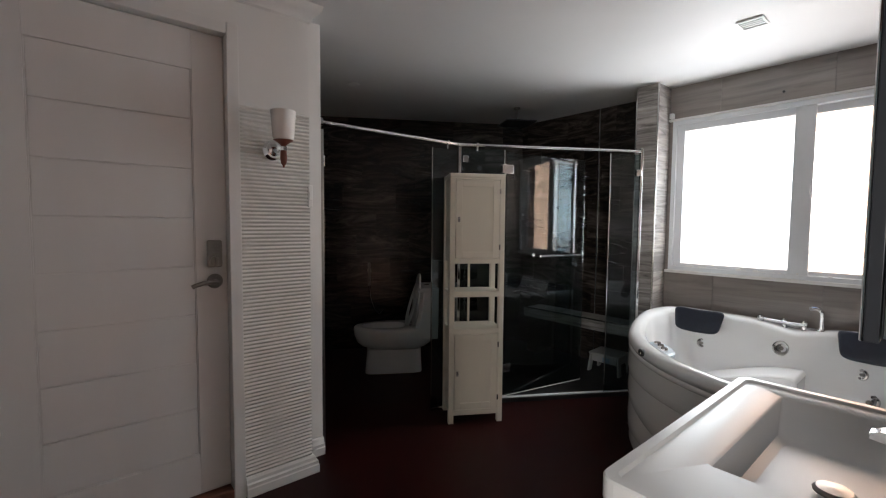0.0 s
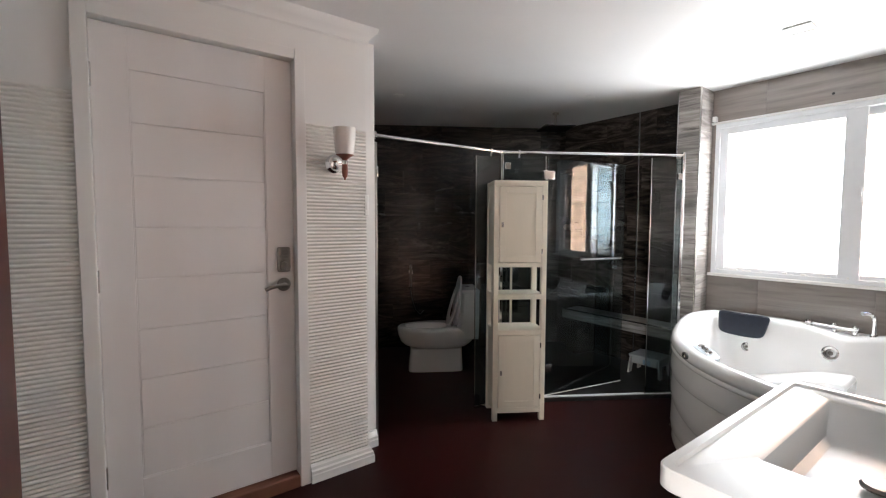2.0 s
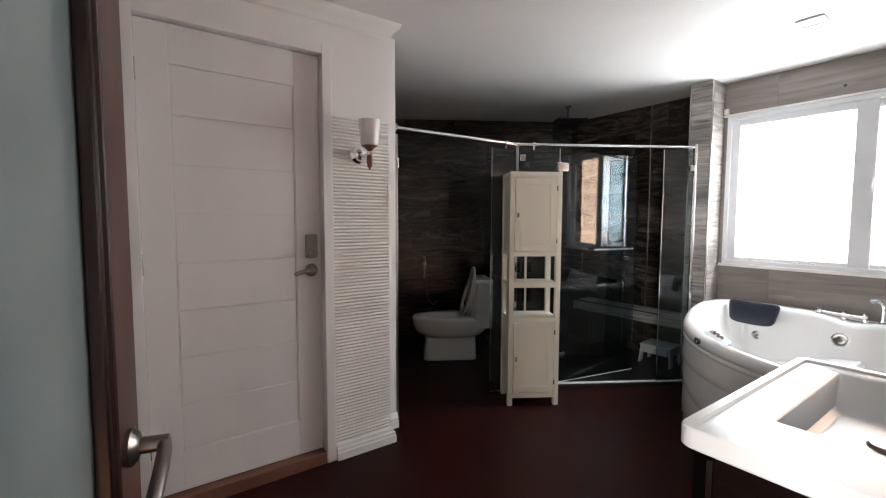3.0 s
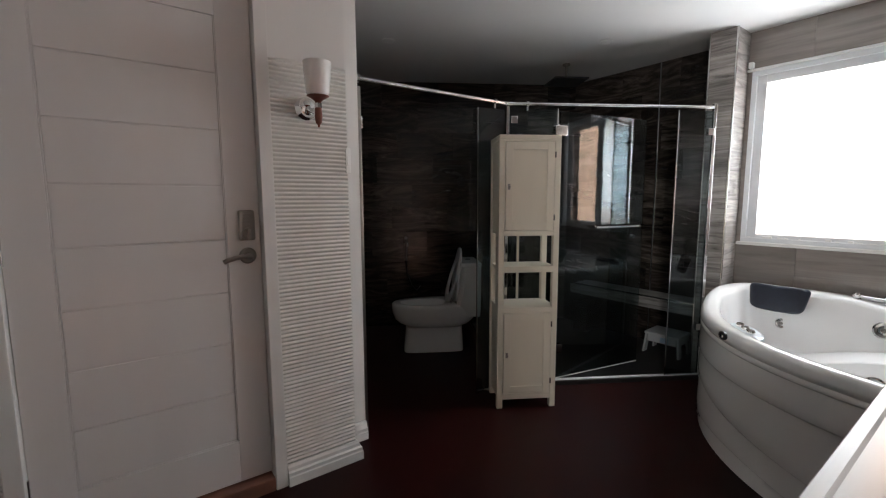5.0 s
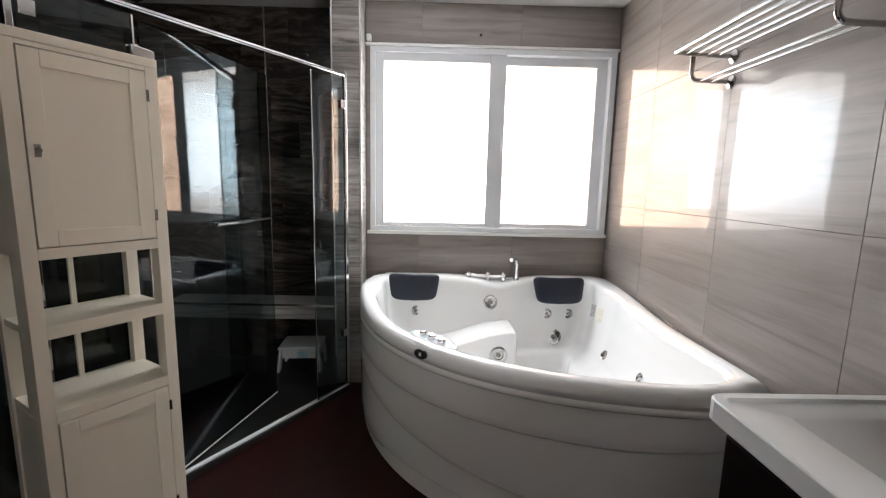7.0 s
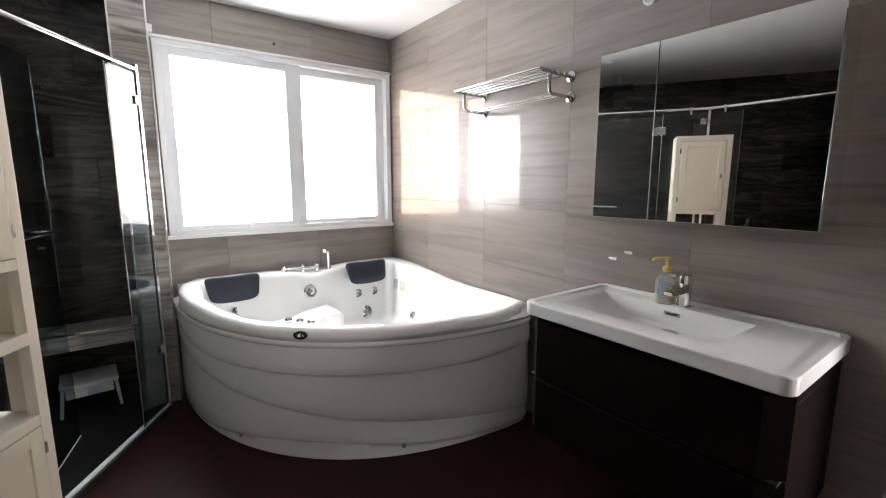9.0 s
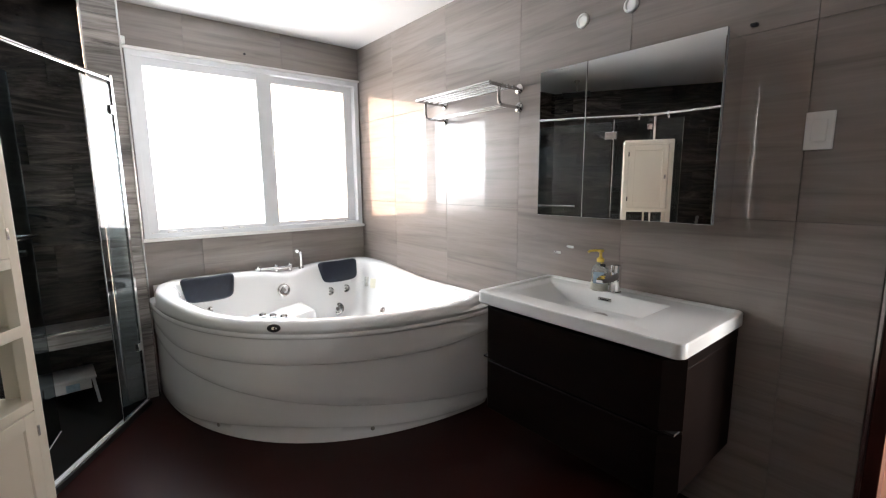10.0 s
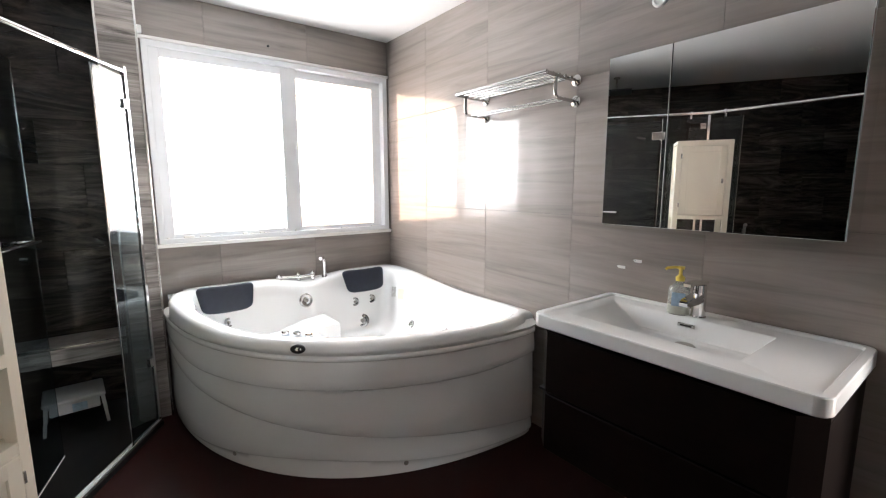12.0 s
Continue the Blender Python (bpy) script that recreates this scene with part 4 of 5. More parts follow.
def bathtub():
    tub = thing("bathtub", "white acrylic corner whirlpool bathtub with shell-like skirt", "bathtub")
    seam_a = lambda p, t: 0.420 + 0.075 * (1 - ease(t / 0.30)) + 0.030 * ease((t - 0.80) / 0.20)
    seam_b = lambda p, t: 0.400 - 0.320 * max(0.0, min(1.0, t)) + 0.035 * (1 - ease(t / 0.25))
    seam_c = lambda p, t: 0.022 + 0.072 * math.exp(-((t - 0.53) / 0.22) ** 2)
    up = lambda f, d: (lambda p, t: f(p, t) + d)
    mixed = lambda f, g, k: (lambda p, t: f(p, t) * (1 - k) + g(p, t) * k)
    lip = lambda p, t: 0.553
    bands = [(seam_c, seam_b, 0.016), (seam_b, seam_a, 0.013), (seam_a, lip, 0.010)]
    rings = [tub_ring(0.020, 0.003), tub_ring(0.019, lambda p, t: seam_c(p, t) * 0.6), tub_ring(0.018, up(seam_c, -0.003))]
    for lo, hi, off in bands:
        rings += [tub_ring(off - 0.004, up(lo, 0.0)), tub_ring(off - 0.006, up(lo, 0.005)), tub_ring(off - 0.005, mixed(lo, hi, 0.3)),
                  tub_ring(off - 0.002, mixed(lo, hi, 0.65)), tub_ring(off + 0.001, up(hi, -0.003))]
    part("skirt", loft(bmesh.new(), rings, True), ACRYLIC, tub, angle=60)
    rz = lambda d: (lambda p, t: rim_height(p) + d)
    rim = [tub_ring(0.026, 0.545), tub_ring(0.010, 0.547), tub_ring(0.004, 0.553), tub_ring(0.006, 0.566), tub_ring(0.014, 0.572), tub_ring(0.009, 0.580), tub_ring(0.002, 0.590), tub_ring(0.003, 0.598, roll=True), tub_ring(0.005, rz(-0.022), roll=True), tub_ring(0.018, rz(-0.006), roll=True), tub_ring(0.040, rz(0.0), roll=True),
           tub_ring(0.070, rz(-0.002), True), tub_ring(0.092, rz(-0.012), True), tub_ring(0.106, rz(-0.035), True), tub_ring(0.118, rz(-0.10), True),
           tub_ring(0.150, 0.42, True), tub_ring(0.185, 0.33, True), tub_ring(0.215, 0.285, True), tub_ring(0.30, 0.265, True), tub_ring(0.34, 0.25, True), tub_ring(0.365, 0.17, True), tub_ring(0.40, 0.13, True), tub_ring(0.50, 0.118, True)]
    part("basin", loft(bmesh.new(), rim, True, False, True), ACRYLIC, tub, angle=60)

    def on_wall(th, z):
        i = round(th / (2 * math.pi) * TUB_N) % TUB_N
        p = tub_at(i, 0)
        pts = [(0.106, rim_height(p) - 0.035), (0.118, rim_height(p) - 0.10), (0.150, 0.42), (0.185, 0.33), (0.215, 0.285)]
        for (o0, z0), (o1, z1) in zip(pts, pts[1:]):
            if z1 <= z <= z0:
                o = o0 + (o1 - o0) * (z0 - z) / (z0 - z1)
                slope = (o1 - o0) / (z0 - z1)
                break
        q = tub_at(i, o + inner_extra(p))
        inward = Vector((-math.cos(th), -math.sin(th), slope)).normalized()
        return Vector((q.x, q.y, z)), inward

    def facing(y, z):
        """On the wall below the window, at that y."""
        th = 0.0
        for _ in range(30):
            p, _n = on_wall(th % (2 * math.pi), z)
            th += (y - p.y) * 0.8
        return on_wall(th % (2 * math.pi), z)

    def jet(p, nrm, r, name="jet"):
        m = Matrix.Translation(p) @ nrm.to_track_quat("Z", "Y").to_matrix().to_4x4()
        j = part(name, lathe(bmesh.new(), [(0.0, -0.006), (r, -0.006), (r, 0.004), (r * 0.82, 0.009), (r * 0.55, 0.006), (r * 0.5, 0.0), (0.0, -0.001)], m, 24), POLISHED, tub, "chrome water jet")
        part("nozzle", lathe(bmesh.new(), [(0.0, 0.0), (r * 0.3, 0.0), (r * 0.26, 0.008), (r * 0.12, 0.009), (0.0, 0.004)], m, 16), NICKEL, j)
    jet(*facing(1.455, 0.538), 0.046)
    jet(*facing(1.045, 0.322), 0.050)
    for y in (2.08, 1.965, 1.10, 0.965):
        jet(*facing(y, 0.462), 0.031)
    jet(*on_wall(math.radians(285), 0.36), 0.026)
    jet(*on_wall(math.radians(250), 0.40), 0.022)
    slope = [(1.335, 0.11), (1.335, 0.405), (1.341, 0.424), (1.357, 0.434), (1.41, 0.432), (1.50, 0.415), (1.62, 0.375), (1.76, 0.325), (1.90, 0.275), (1.90, 0.11)]
    part("seat", loft(bmesh.new(), [[(x, y + k * (0.008 if y < 1.4 else 0), z - k * (0.010 if z > 0.2 else 0)) for y, z in slope] for x, k in ((3.604, 1.0), (3.608, 0.4), (3.616, 0.0), (3.93, 0.0))], True, True, True), ACRYLIC, tub, angle=50)
    jet(Vector((3.602, 1.440, 0.300)), Vector((-1, 0, 0.02)), 0.050, "suction_jet")
    drain = Matrix.Translation((3.30, 1.42, 0.119))
    part("drain", lathe(bmesh.new(), [(0, 0), (0.04, 0), (0.042, 0.004), (0.03, 0.008), (0, 0.006)], drain, 24), CHROME, tub)

    for y, x in ((1.940, 3.862), (1.050, 3.838)):
        nrm = Vector((-0.94, 0.0, 0.34)).normalized()
        side = Vector((0, 0, 1)).cross(nrm).normalized()
        up2 = nrm.cross(side)
        m = Matrix.Translation((x, y, 0.622)) @ Matrix((side, up2, nrm)).transposed().to_4x4()
        bm = bmesh.new()
        rings = []
        for z, k in ((-0.012, 0.93), (0.0, 1.0), (0.016, 1.0), (0.028, 0.94), (0.033, 0.80)):
            ring = []
            for i in range(40):
                a = 2 * math.pi * i / 40
                x = 0.148 * k * math.copysign(abs(math.cos(a)) ** 0.32, math.cos(a))
                y2 = 0.080 * (0.5 + 0.5 * k) * math.copysign(abs(math.sin(a)) ** 0.32, math.sin(a))
                x *= 1.0 + 0.10 * y2 / 0.080 * 0.9
                ring.append(m @ Vector((x, y2 + 0.006 * (x / 0.122) ** 2, z + 0.004 * (x / 0.148) ** 2)))
            rings.append(ring)
        part("headrest", loft(bm, rings, True, True, True), NAVY, tub, "navy padded headrest", angle=50)

    for y, r in ((1.60, 0.024), (1.475, 0.019), (1.375, 0.019)):
        z = 0.668
        taps = lathe(bmesh.new(), [(0, -0.09), (r, -0.09), (r * 0.95, 0.004), (r * 0.6, 0.012), (r * 0.75, 0.020), (r * 0.85, 0.034), (r * 0.7, 0.044), (0, 0.046)], pose(3.965, y, z, 0, 0, 0), 20)
        part("tap_knob", taps, CHROME, tub, "chrome tap knob")
    sp_ = bmesh.new()
    z = 0.684
    tube(sp_, [(3.968, 1.60, z + 0.006), (3.955, 1.54, z + 0.004), (3.95, 1.44, z), (3.955, 1.37, z + 0.002)], 0.011)
    part("spout", sp_, CHROME, tub)
    hz = 0.664
    hs = lathe(bmesh.new(), [(0, -0.004), (0.021, -0.004), (0.019, 0.008), (0.012, 0.014), (0.0105, 0.10), (0.0, 0.101)], pose(3.955, 1.292, hz, 0, 0, 0), 20)
    tube(hs, [(3.955, 1.292, hz + 0.095), (3.953, 1.295, hz + 0.115), (3.940, 1.306, hz + 0.132), (3.915, 1.325, hz + 0.138), (3.900, 1.338, hz + 0.136)], 0.013)
    part("hand_shower", hs, CHROME, tub, "chrome hand shower")

    def on_rim(th, off, dz=0.0):
        i = round(th / (2 * math.pi) * TUB_N) % TUB_N
        q = tub_at(i, off)
        return Vector((q.x, q.y, rim_height(tub_at(i, 0)) + dz))
    th = math.atan2(1.90 - TUB_C.y, 2.80 - TUB_C.x)
    m = Matrix.Translation(on_rim(th, 0.001, -0.030)) @ Vector((math.cos(th), math.sin(th), 0.1)).to_track_quat("Z", "Y").to_matrix().to_4x4() @ Matrix.Diagonal((1.7, 1, 1, 1))
    part("air_button", lathe(bmesh.new(), [(0, -0.006), (0.019, -0.006), (0.019, 0.005), (0.014, 0.008), (0, 0.006)], m, 24), RUBBER, tub, "black oval button")
    part("button_cap", lathe(bmesh.new(), [(0, 0.0062), (0.0095, 0.0062), (0.0095, 0.0105), (0.006, 0.0125), (0, 0.0125)], m @ pose(0.002, 0, 0, 0, 0, 0), 18), CHROME, tub, "chrome button cap")
    th2 = math.atan2(1.93 - TUB_C.y, 2.90 - TUB_C.x)
    p = on_rim(th2, 0.128, -0.030)
    m = Matrix.Translation(p) @ pose(0, 0, 0, 0, 0, math.degrees(th2) + 90)
    bm = bmesh.new()
    lathe(bm, [(0, -0.01), (0.05, -0.01), (0.05, 0.008), (0.042, 0.014), (0, 0.014)], m @ Matrix.Diagonal((2.8, 1.15, 1, 1)), 28)
    cp = part("control_panel", bm, PALE_BLUE, tub, "pale blue-grey control panel")
    for x in (-0.06, 0.0, 0.06):
        part("knob", lathe(bmesh.new(), [(0, 0.0142), (0.018, 0.0142), (0.018, 0.024), (0.014, 0.030), (0, 0.030)], m @ pose(x, 0, 0, 0, 0, 0), 18), CHROME, cp)
    # stickers on the inner side by the wall
    for th, mt, w in ((math.radians(306), PAPER_GREY, 0.028), (math.radians(299), PAPER_CREAM, 0.036)):
        p, nrm = on_wall(th, 0.53)
        side = Vector((0, 0, 1)).cross(nrm).normalized()
        m = Matrix.Translation(p + nrm * 0.002) @ Matrix((side, nrm.cross(side), nrm)).transposed().to_4x4()
        bm = boxes(((-w, -0.036, 0), (w, 0.036, 0.0012)))
        bmesh.ops.transform(bm, matrix=m, verts=bm.verts)
        part("sticker", bm, mt, tub, "printed care label")
    for th in (math.radians(104), math.radians(175)):
        i = round(th / (2 * math.pi) * TUB_N) % TUB_N
        q = tub_at(i, 0.018)
        m = Matrix.Translation((q.x, q.y, 0.05)) @ Vector((math.cos(th), math.sin(th), 0)).to_track_quat("Z", "Y").to_matrix().to_4x4()
        part("skirt_bolt", lathe(bmesh.new(), [(0, -0.01), (0.011, -0.01), (0.011, 0.002), (0.008, 0.005), (0, 0.005)], m, 14), NICKEL, tub)
    # wall-side upstand and crumbs of old sealant
    part("wall_flange", boxes(((2.60, SOUTH + 0.0005, 0.10), (EAST - 0.005, SOUTH + 0.010, 0.600)), ((EAST - 0.014, SOUTH + 0.011, 0.10), (EAST - 0.0005, 2.22, 0.655))), ACRYLIC, tub)


bathtub()
crumbs = bmesh.new()
rng = random.Random(7)
for i in range(16):
    x = 3.05 + 0.022 * i + rng.uniform(-0.008, 0.008)
    q = SOUTH + rng.uniform(0.022, 0.036)
    zc = rim_height(Vector((x, SOUTH))) - 0.006
    box(crumbs, (x, q, zc), (x + rng.uniform(0.006, 0.016), q + rng.uniform(0.004, 0.009), zc + rng.uniform(0.010, 0.016)), 0.0015, 1)
tagged(part("sealant_crumbs", crumbs, NICKEL), "dark crumbs of old sealant on the bathtub rim", "debris", kind="stuff")


# ---- vanity ----
V0, V1, VY, VZ = 1.272, 2.128, 1.218, 0.822


def rrect(x0, x1, y0, y1, r, z, n=6):
    pts = []
    for cx, cy, a0 in ((x1 - r, y1 - r, 0), (x0 + r, y1 - r, 90), (x0 + r, y0 + r, 180), (x1 - r, y0 + r, 270)):
        for k in range(n + 1):
            a = radians(a0 + 90 * k / n)
            pts.append((cx + r * math.cos(a), cy + r * math.sin(a), z))
    return pts


def vanity():
    v = thing("vanity_cabinet", "wall-hung espresso wood vanity cabinet with two bowed drawers", "vanity")
    y0 = SOUTH + 0.001
    part("body", boxes(((V0 + 0.018, y0, 0.30), (V1 - 0.018, VY - 0.075, VZ - 0.100), 0.004)), ESPRESSO, v)
    for x0, x1, ya in ((V0 + 0.018, 1.468, y0), (2.072, V1 - 0.018, y0), (1.47, 2.07, 1.128)):
        part("top_rail", boxes(((x0, ya, VZ - 0.0995), (x1, VY - 0.075, VZ - 0.051))), ESPRESSO, v)

    def front(z0, z1, name):
        rings = []
        zs = [z0, z0 + 0.0015, z1 - 0.0015, z1]
        for k, z in enumerate(zs):
            ins = 0.0015 if k in (0, 3) else 0.0
            ring = []
            for i in range(17):
                f = i / 16
                x = V0 + 0.010 + ins + f * (V1 - V0 - 0.020 - 2 * ins)
                e = abs(2 * f - 1)
                y = VY - 0.014 - ins - 0.050 * max(0, (e - 0.86) / 0.14) ** 2
                ring.append((x, y, z))
            ring += [(V1 - 0.014, VY - 0.0745, z), (V0 + 0.014, VY - 0.0745, z)]
            rings.append(ring)
        return part(name, loft(bmesh.new(), rings, True, True, True), ESPRESSO, v, angle=40)
    front(0.300, 0.5195, "drawer")
    front(0.5285, 0.758, "drawer")
    # black strip added between the drawers, its colour gives the shade of the gap
    part("gap_shade_strip", boxes(((V0 + 0.02, VY - 0.0743, 0.5200), (V1 - 0.02, VY - 0.030, 0.5280))), RUBBER, v)
    top = thing("washbasin", "white cast basin top with a rectangular sloping bowl", "washbasin")
    a, b, c, d = V0, V1, y0, VY
    rings = [rrect(a + 0.004, b - 0.004, c, d - 0.004, 0.032, VZ - 0.050), rrect(a, b, c, d, 0.034, VZ - 0.046), rrect(a, b, c, d, 0.034, VZ - 0.004), rrect(a + 0.003, b - 0.003, c + 0.003, d - 0.003, 0.032, VZ),
             rrect(a + 0.024, b - 0.024, c + 0.020, d - 0.024, 0.018, VZ), rrect(a + 0.029, b - 0.029, c + 0.025, d - 0.029, 0.016, VZ - 0.008),
             rrect(1.488, 2.045, 0.800, 1.100, 0.008, VZ - 0.0085), rrect(1.493, 2.039, 0.805, 1.094, 0.008, VZ - 0.013),
             rrect(1.512, 1.945, 0.818, 1.078, 0.02, VZ - 0.080), rrect(1.535, 1.905, 0.84, 1.056, 0.03, VZ - 0.086)]
    part("basin", loft(bmesh.new(), rings, True, False, True), CAST, top, angle=38)
    part("drain", lathe(bmesh.new(), [(0, -0.02), (0.012, -0.02), (0.012, 0.0), (0.035, 0.002), (0.036, 0.006), (0.030, 0.012), (0, 0.014)], pose(1.706, 0.935, VZ - 0.078, 0, 0, 0), 26), NICKEL, top, "dark grey metal pop-up drain")
    part("overflow", boxes(((1.725, 0.8085, VZ - 0.044), (1.785, 0.818, VZ - 0.028), 0.004)), STEEL, top, "steel overflow slot")
    part("overflow_slot", boxes(((1.735, 0.8182, VZ - 0.039), (1.775, 0.8192, VZ - 0.033))), RUBBER, top)
    t = thing("basin_tap", "chrome single-lever basin mixer tap", "tap", turned(1.738, 0.766, VZ - 0.0085, 0))
    part("body", lathe(bmesh.new(), [(0, 0.0), (0.027, 0.0), (0.027, 0.004), (0.0235, 0.008), (0.0225, 0.115), (0.021, 0.120), (0, 0.121)], None, 24), CHROME, t)
    bm = bmesh.new()
    loft(bm, [[(x, y, z) for x, z in ((-w, h0), (w, h0), (w, h1), (-w, h1))] for y, w, h0, h1 in ((0.0, 0.019, 0.060, 0.092), (0.05, 0.018, 0.056, 0.086), (0.105, 0.016, 0.058, 0.080), (0.125, 0.014, 0.060, 0.072))], True, True, True)
    part("spout", bm, CHROME, t)
    bm = bmesh.new()
    loft(bm, [[(x, y, z) for x, z in ((-w, h0), (w, h0), (w, h0 + 0.010), (-w, h0 + 0.010))] for y, w, h0 in ((-0.022, 0.020, 0.122), (0.02, 0.019, 0.126), (0.07, 0.015, 0.128), (0.105, 0.012, 0.126))], True, True, True)
    part("lever", bm, CHROME, t)
    s = thing("soap_bottle", "clear liquid soap bottle with a yellow pump", "soap bottle", turned(1.800, 0.785, VZ - 0.0085, 20))
    part("bottle", loft(bmesh.new(), [[(0.034 * k * math.cos(a) * 1.1, 0.022 * k * math.sin(a) * 1.1, z) for a in [2 * math.pi * i / 24 for i in range(24)]] for z, k in ((0.0, 0.9), (0.004, 1.0), (0.08, 1.0), (0.10, 0.92), (0.112, 0.55), (0.118, 0.40), (0.126, 0.40))], True, True, True), SOAP, s)
    part("soap", loft(bmesh.new(), [[(0.033 * math.cos(a), 0.021 * math.sin(a), z) for a in [2 * math.pi * i / 20 for i in range(20)]] for z in (0.004, 0.035)], True, True, True), PAPER_CREAM, s)
    part("label", boxes(((-0.022, 0.0245, 0.035), (0.022, 0.0262, 0.085))), PAPER_BLUE, s, "pale blue label")
    pm = lathe(bmesh.new(), [(0, 0.1265), (0.015, 0.1265), (0.016, 0.140), (0.009, 0.146), (0.006, 0.150), (0.006, 0.168), (0.012, 0.170), (0.013, 0.180), (0, 0.182)], None, 18)
    tube(pm, [(0, 0, 0.176), (0.02, 0.01, 0.177), (0.042, 0.02, 0.174), (0.048, 0.023, 0.168)], 0.005)
    part("pump", pm, YELLOW, s, "yellow pump head")


vanity()

# ---- mirror cabinet ----
MX0, MX1, MXS, MY, MZ0, MZ1 = 1.346, 2.074, 1.840, 0.880, 1.137, 1.762
mir = thing("mirror_cabinet", "wall-hung bathroom cabinet with two mirrored doors", "mirror cabinet")
part("body", boxes(((MX0 + 0.006, SOUTH + 0.001, MZ0 + 0.006), (MX1 - 0.006, MY - 0.0215, MZ1 - 0.006))), CAB_EDGE, mir)
part("side_mirror", boxes(((MX0 + 0.001, SOUTH + 0.004, MZ0 + 0.008), (MX0 + 0.0056, MY - 0.024, MZ1 - 0.008))), MIRROR, mir, "mirrored side panel", smooth=False)
for x0, x1 in ((MX0, MXS - 0.0015), (MXS + 0.0015, MX1)):
    dd = part("door", boxes(((x0, MY - 0.020, MZ0), (x1, MY - 0.0045, MZ1), 0.001)), CAB_EDGE, mir, "dark-edged cabinet door")
    part("mirror", boxes(((x0, MY - 0.0042, MZ0), (x1, MY, MZ1), 0.0014, 1)), MIRROR, dd, "mirror glass", smooth=False)
part("hook", boxes(((MX0 - 0.03, SOUTH + 0.0005, 1.79), (MX0 - 0.01, SOUTH + 0.02, 1.80), 0.003)), RUBBER, mir)

# ---- towel rack ----
rack = thing("towel_rack", "double chrome towel rack mounted on the tiled wall", "towel rack")
rx0, rx1 = 2.352, 2.955
for x in (rx0, rx1):
    for z in (1.760, 1.668):
        part("wall_flange", lathe(bmesh.new(), [(0, 0), (0.026, 0), (0.026, 0.005), (0.012, 0.014), (0, 0.015)], pose(x, SOUTH, z, -90, 0, 0), 22), POLISHED, rack)
    xi = x - 0.02 if x == rx0 else x - 0.03
    part("bracket", tube(bmesh.new(), [(x, SOUTH + 0.012, 1.760), (x - 0.006, SOUTH + 0.12, 1.760), (xi, SOUTH + 0.235, 1.760)], 0.008), POLISHED, rack)
    part("bracket", tube(bmesh.new(), [(x, SOUTH + 0.012, 1.668), (x - 0.004, SOUTH + 0.10, 1.668)] + [tuple(q) for q in arc((x - 0.008, SOUTH + 0.135, 1.693), 0.025, 270, 360, (0, 1, 0), (0, 0, 1), 6)] + [(x - 0.008, SOUTH + 0.160, 1.756)], 0.008), POLISHED, rack)
for k in range(5):
    y = SOUTH + 0.235 - 0.042 * k
    part("bar", cyls(((rx0 - 0.022, y, 1.762), (rx1 - 0.025, y, 1.762), 0.0065 if k else 0.009)), POLISHED, rack)
for k in range(2):
    part("lower_bar", cyls(((rx0 - 0.006, SOUTH + 0.125 - 0.045 * k, 1.668), (rx1 - 0.008, SOUTH + 0.125 - 0.045 * k, 1.668), 0.006)), POLISHED, rack)

# ---- small fittings on the tiled walls ----
for x in (1.988, 1.766):
    cap = thing("blanking_disc", "round white plastic cover on the tiled wall", "cover", pose(x, SOUTH, 1.990, -90, 0, 0), group="round wall covers")
    part("disc", lathe(bmesh.new(), [(0, 0.0003), (0.030, 0.0003), (0.031, 0.006), (0.027, 0.011), (0.020, 0.012), (0.018, 0.009), (0, 0.009)], None, 26), PLASTIC, cap)
sw2 = thing("light_switch", "square white light switch with a wide rocker", "switch", turned(1.127, SOUTH, 1.435, 0))
part("plate", boxes(((-0.036, 0.0005, -0.058), (0.036, 0.009, 0.058), 0.003)), PLASTIC, sw2)
part("rocker", boxes(((-0.019, 0.0092, -0.034), (0.019, 0.014, 0.034), 0.003)), PLASTIC, sw2)
for x, z in ((2.082, 0.940), (2.010, 0.975)):
    hk = thing("adhesive_hook", "tiny clear adhesive hook stuck on the tile", "hook", turned(x, SOUTH, z, 0), group="adhesive hooks")
    part("pad", boxes(((-0.016, 0.0005, -0.006), (0.016, 0.003, 0.006), 0.002)), PLASTIC, hk)
    part("peg", cyls(((0.01, 0.003, 0.0), (0.012, 0.014, 0.004), 0.003)), PLASTIC, hk)
nail = thing("screw_stub", "small dark screw above the window", "screw", pose(EAST, 1.56, 2.165, 0, -90, 0))
part("head", lathe(bmesh.new(), [(0, 0.0003), (0.008, 0.0003), (0.008, 0.006), (0.004, 0.010), (0, 0.010)], None, 12), RUBBER, nail)
hold = thing("rod_bracket", "small white bracket screwed beside the window head", "bracket", turned(EAST - 0.02, 2.240, 2.125, 0))
part("cup", boxes(((-0.02, -0.014, -0.02), (0.0195, 0.014, 0.02), 0.006)), PLASTIC, hold)


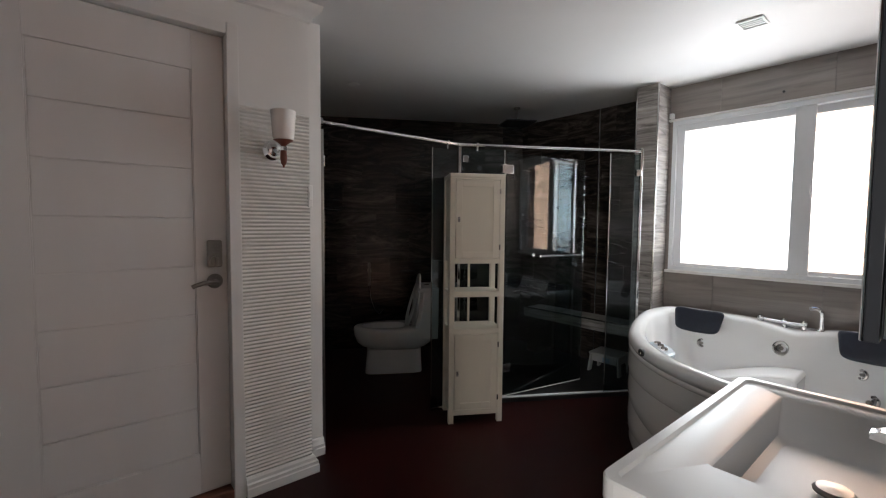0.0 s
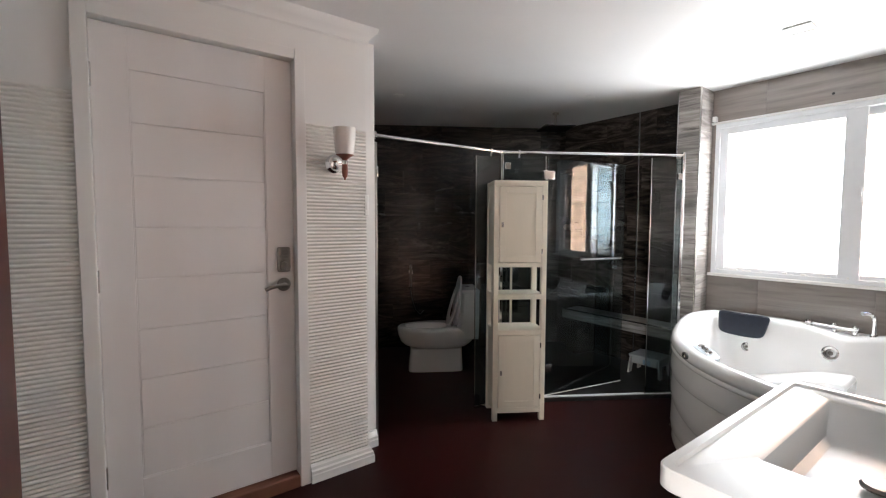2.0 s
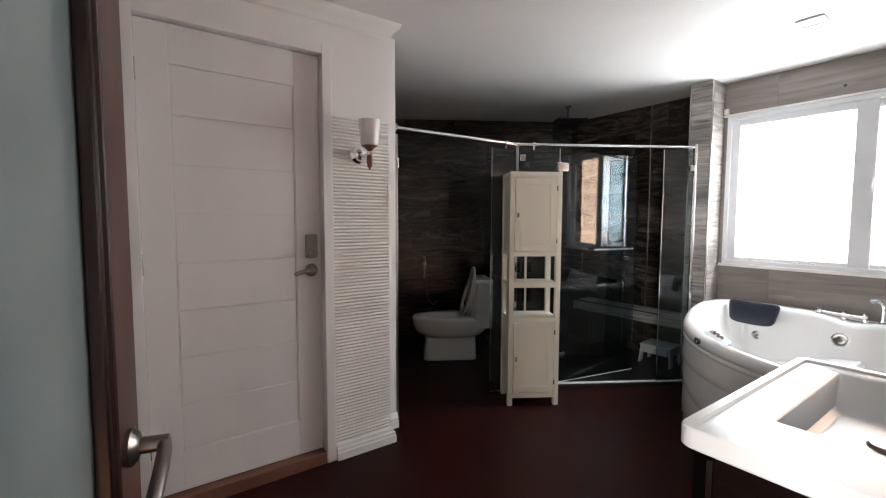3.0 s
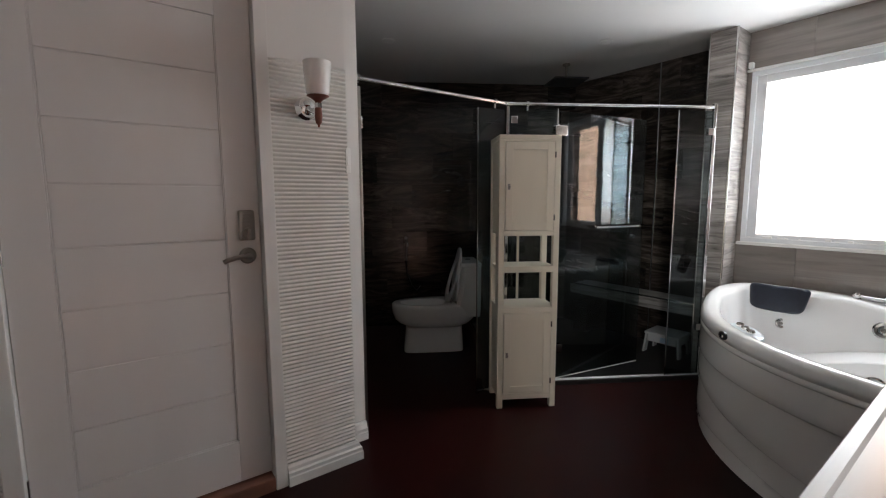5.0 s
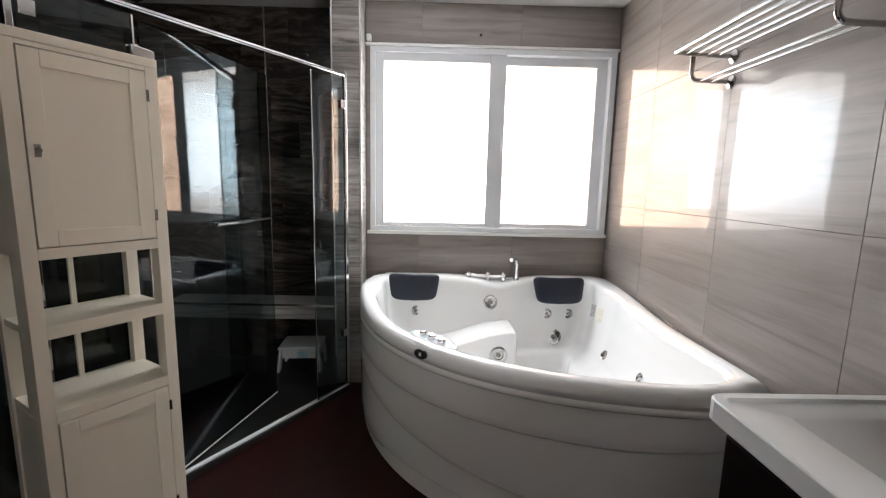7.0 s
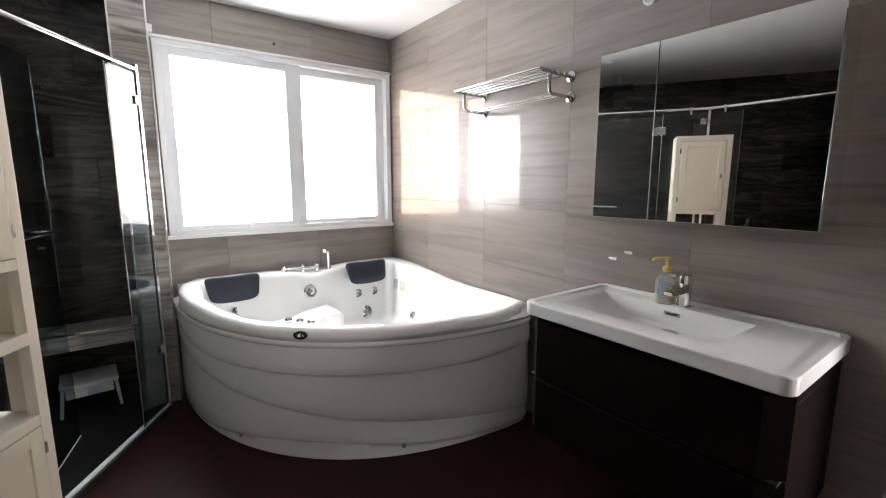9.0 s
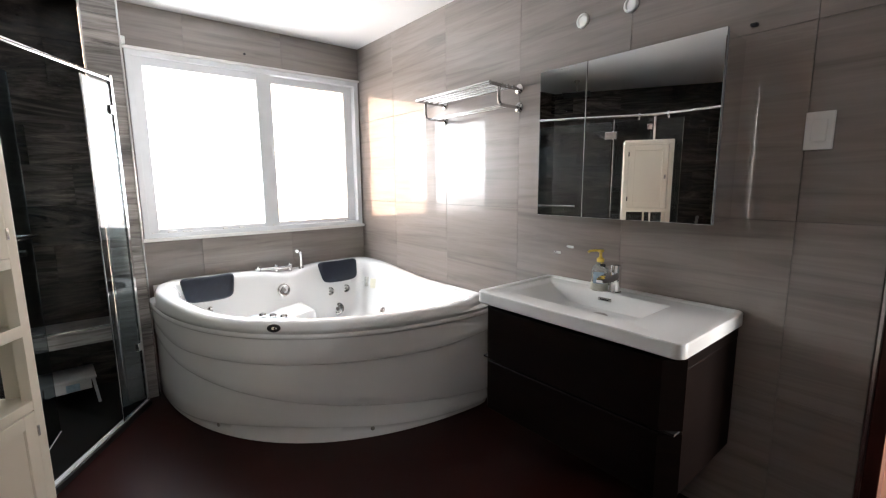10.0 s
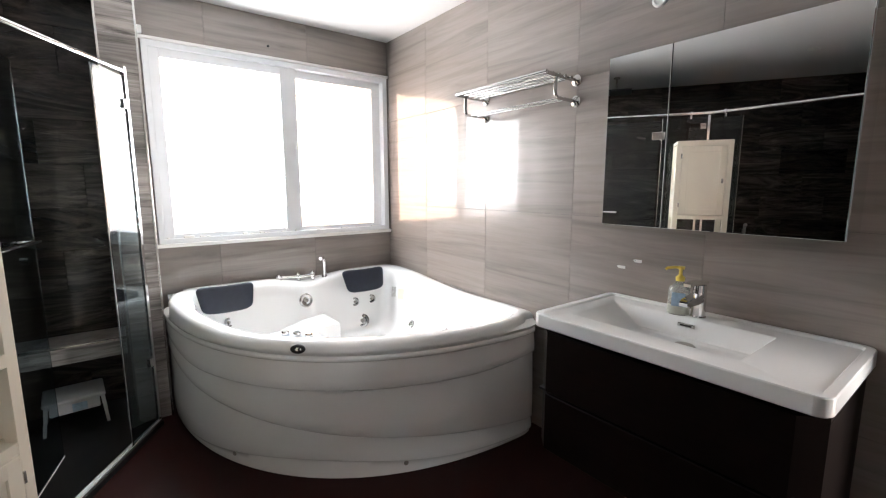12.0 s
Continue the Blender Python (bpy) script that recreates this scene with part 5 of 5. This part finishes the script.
# ---- wall tiles, piece by piece ----
def tiles(parent, material, face, us, zs, gap=0.0005, stagger=False, seed=1):
    """Lays tiles on a wall. face(u, z, d) gives the place of a point d in front of the backing."""
    cache = {}
    for j, (z0, z1) in enumerate(zip(zs, zs[1:])):
        row = us
        if stagger:
            step = us[1] - us[0]
            cut = us[0] + step * ((j * 0.37 + 0.13 * seed) % 1.0)
            row = [us[0]] + [u for u in (cut + k * step for k in range(60)) if us[0] + 0.05 < u < us[-1] - 0.05] + [us[-1]]
        for u0, u1 in zip(row, row[1:]):
            bm = bmesh.new()
            b = 0.0007
            p = [(u0 + gap, z0 + gap), (u1 - gap, z0 + gap), (u1 - gap, z1 - gap), (u0 + gap, z1 - gap)]
            q = [(u0 + gap + b, z0 + gap + b), (u1 - gap - b, z0 + gap + b), (u1 - gap - b, z1 - gap - b), (u0 + gap + b, z1 - gap - b)]
            loft(bm, [[face(u, z, -0.001) for u, z in p], [face(u, z, 0.0068) for u, z in p], [face(u, z, 0.008) for u, z in q]], True, False, True)
            part("tile", bm, material, parent, smooth=False)


tiles(wall_south, TILE, lambda u, z, d: (u, SOUTH - 0.008 + d, z), [0.94, 1.16, 1.76, 2.35, 2.95, 3.55, EAST], [0, 0.54, 1.15, 1.77, CEIL])
east = lambda u, z, d: (EAST + 0.008 - d, u, z)
tiles(wall_east, TILE, east, [SOUTH, 1.31, 1.92, 2.264], [0, 0.54, WZ0 - 0.023])
tiles(wall_east, TILE, east, [SOUTH, 1.31, 1.92, 2.264], [WZ1 + 0.017, CEIL])
tiles(wall_east, TILE, east, [SOUTH, W0 - 0.002], [WZ0 - 0.023, WZ1 + 0.017])
tiles(wall_east, TILE, east, [W1 + 0.002, 2.264], [WZ0 - 0.023, WZ1 + 0.017])
rows = [i * CEIL / 15 for i in range(16)]
tall_rows = [i * CEIL / 10 for i in range(11)]
tiles(pier, PIER_TILE, lambda u, z, d: (3.858 - d, u, z), [2.2645, 2.422], rows)
tiles(pier, PIER_TILE, lambda u, z, d: (u, 2.272 - d, z), [3.8505, EAST - 0.001], rows)
tiles(wall_shower, DARK_TILE, lambda u, z, d: (FAR_EAST + 0.008 - d, u, z), [2.424 + 0.49 * k for k in range(4)], tall_rows, stagger=True, seed=3)
to_back = turned(back_origin.x, back_origin.y, 0, -PHI)
tiles(wall_back, DARK_TILE, lambda u, z, d: (u, 0.008 - d, z), [0.02 + 0.534 * k for k in range(7)], tall_rows, stagger=True, seed=2)
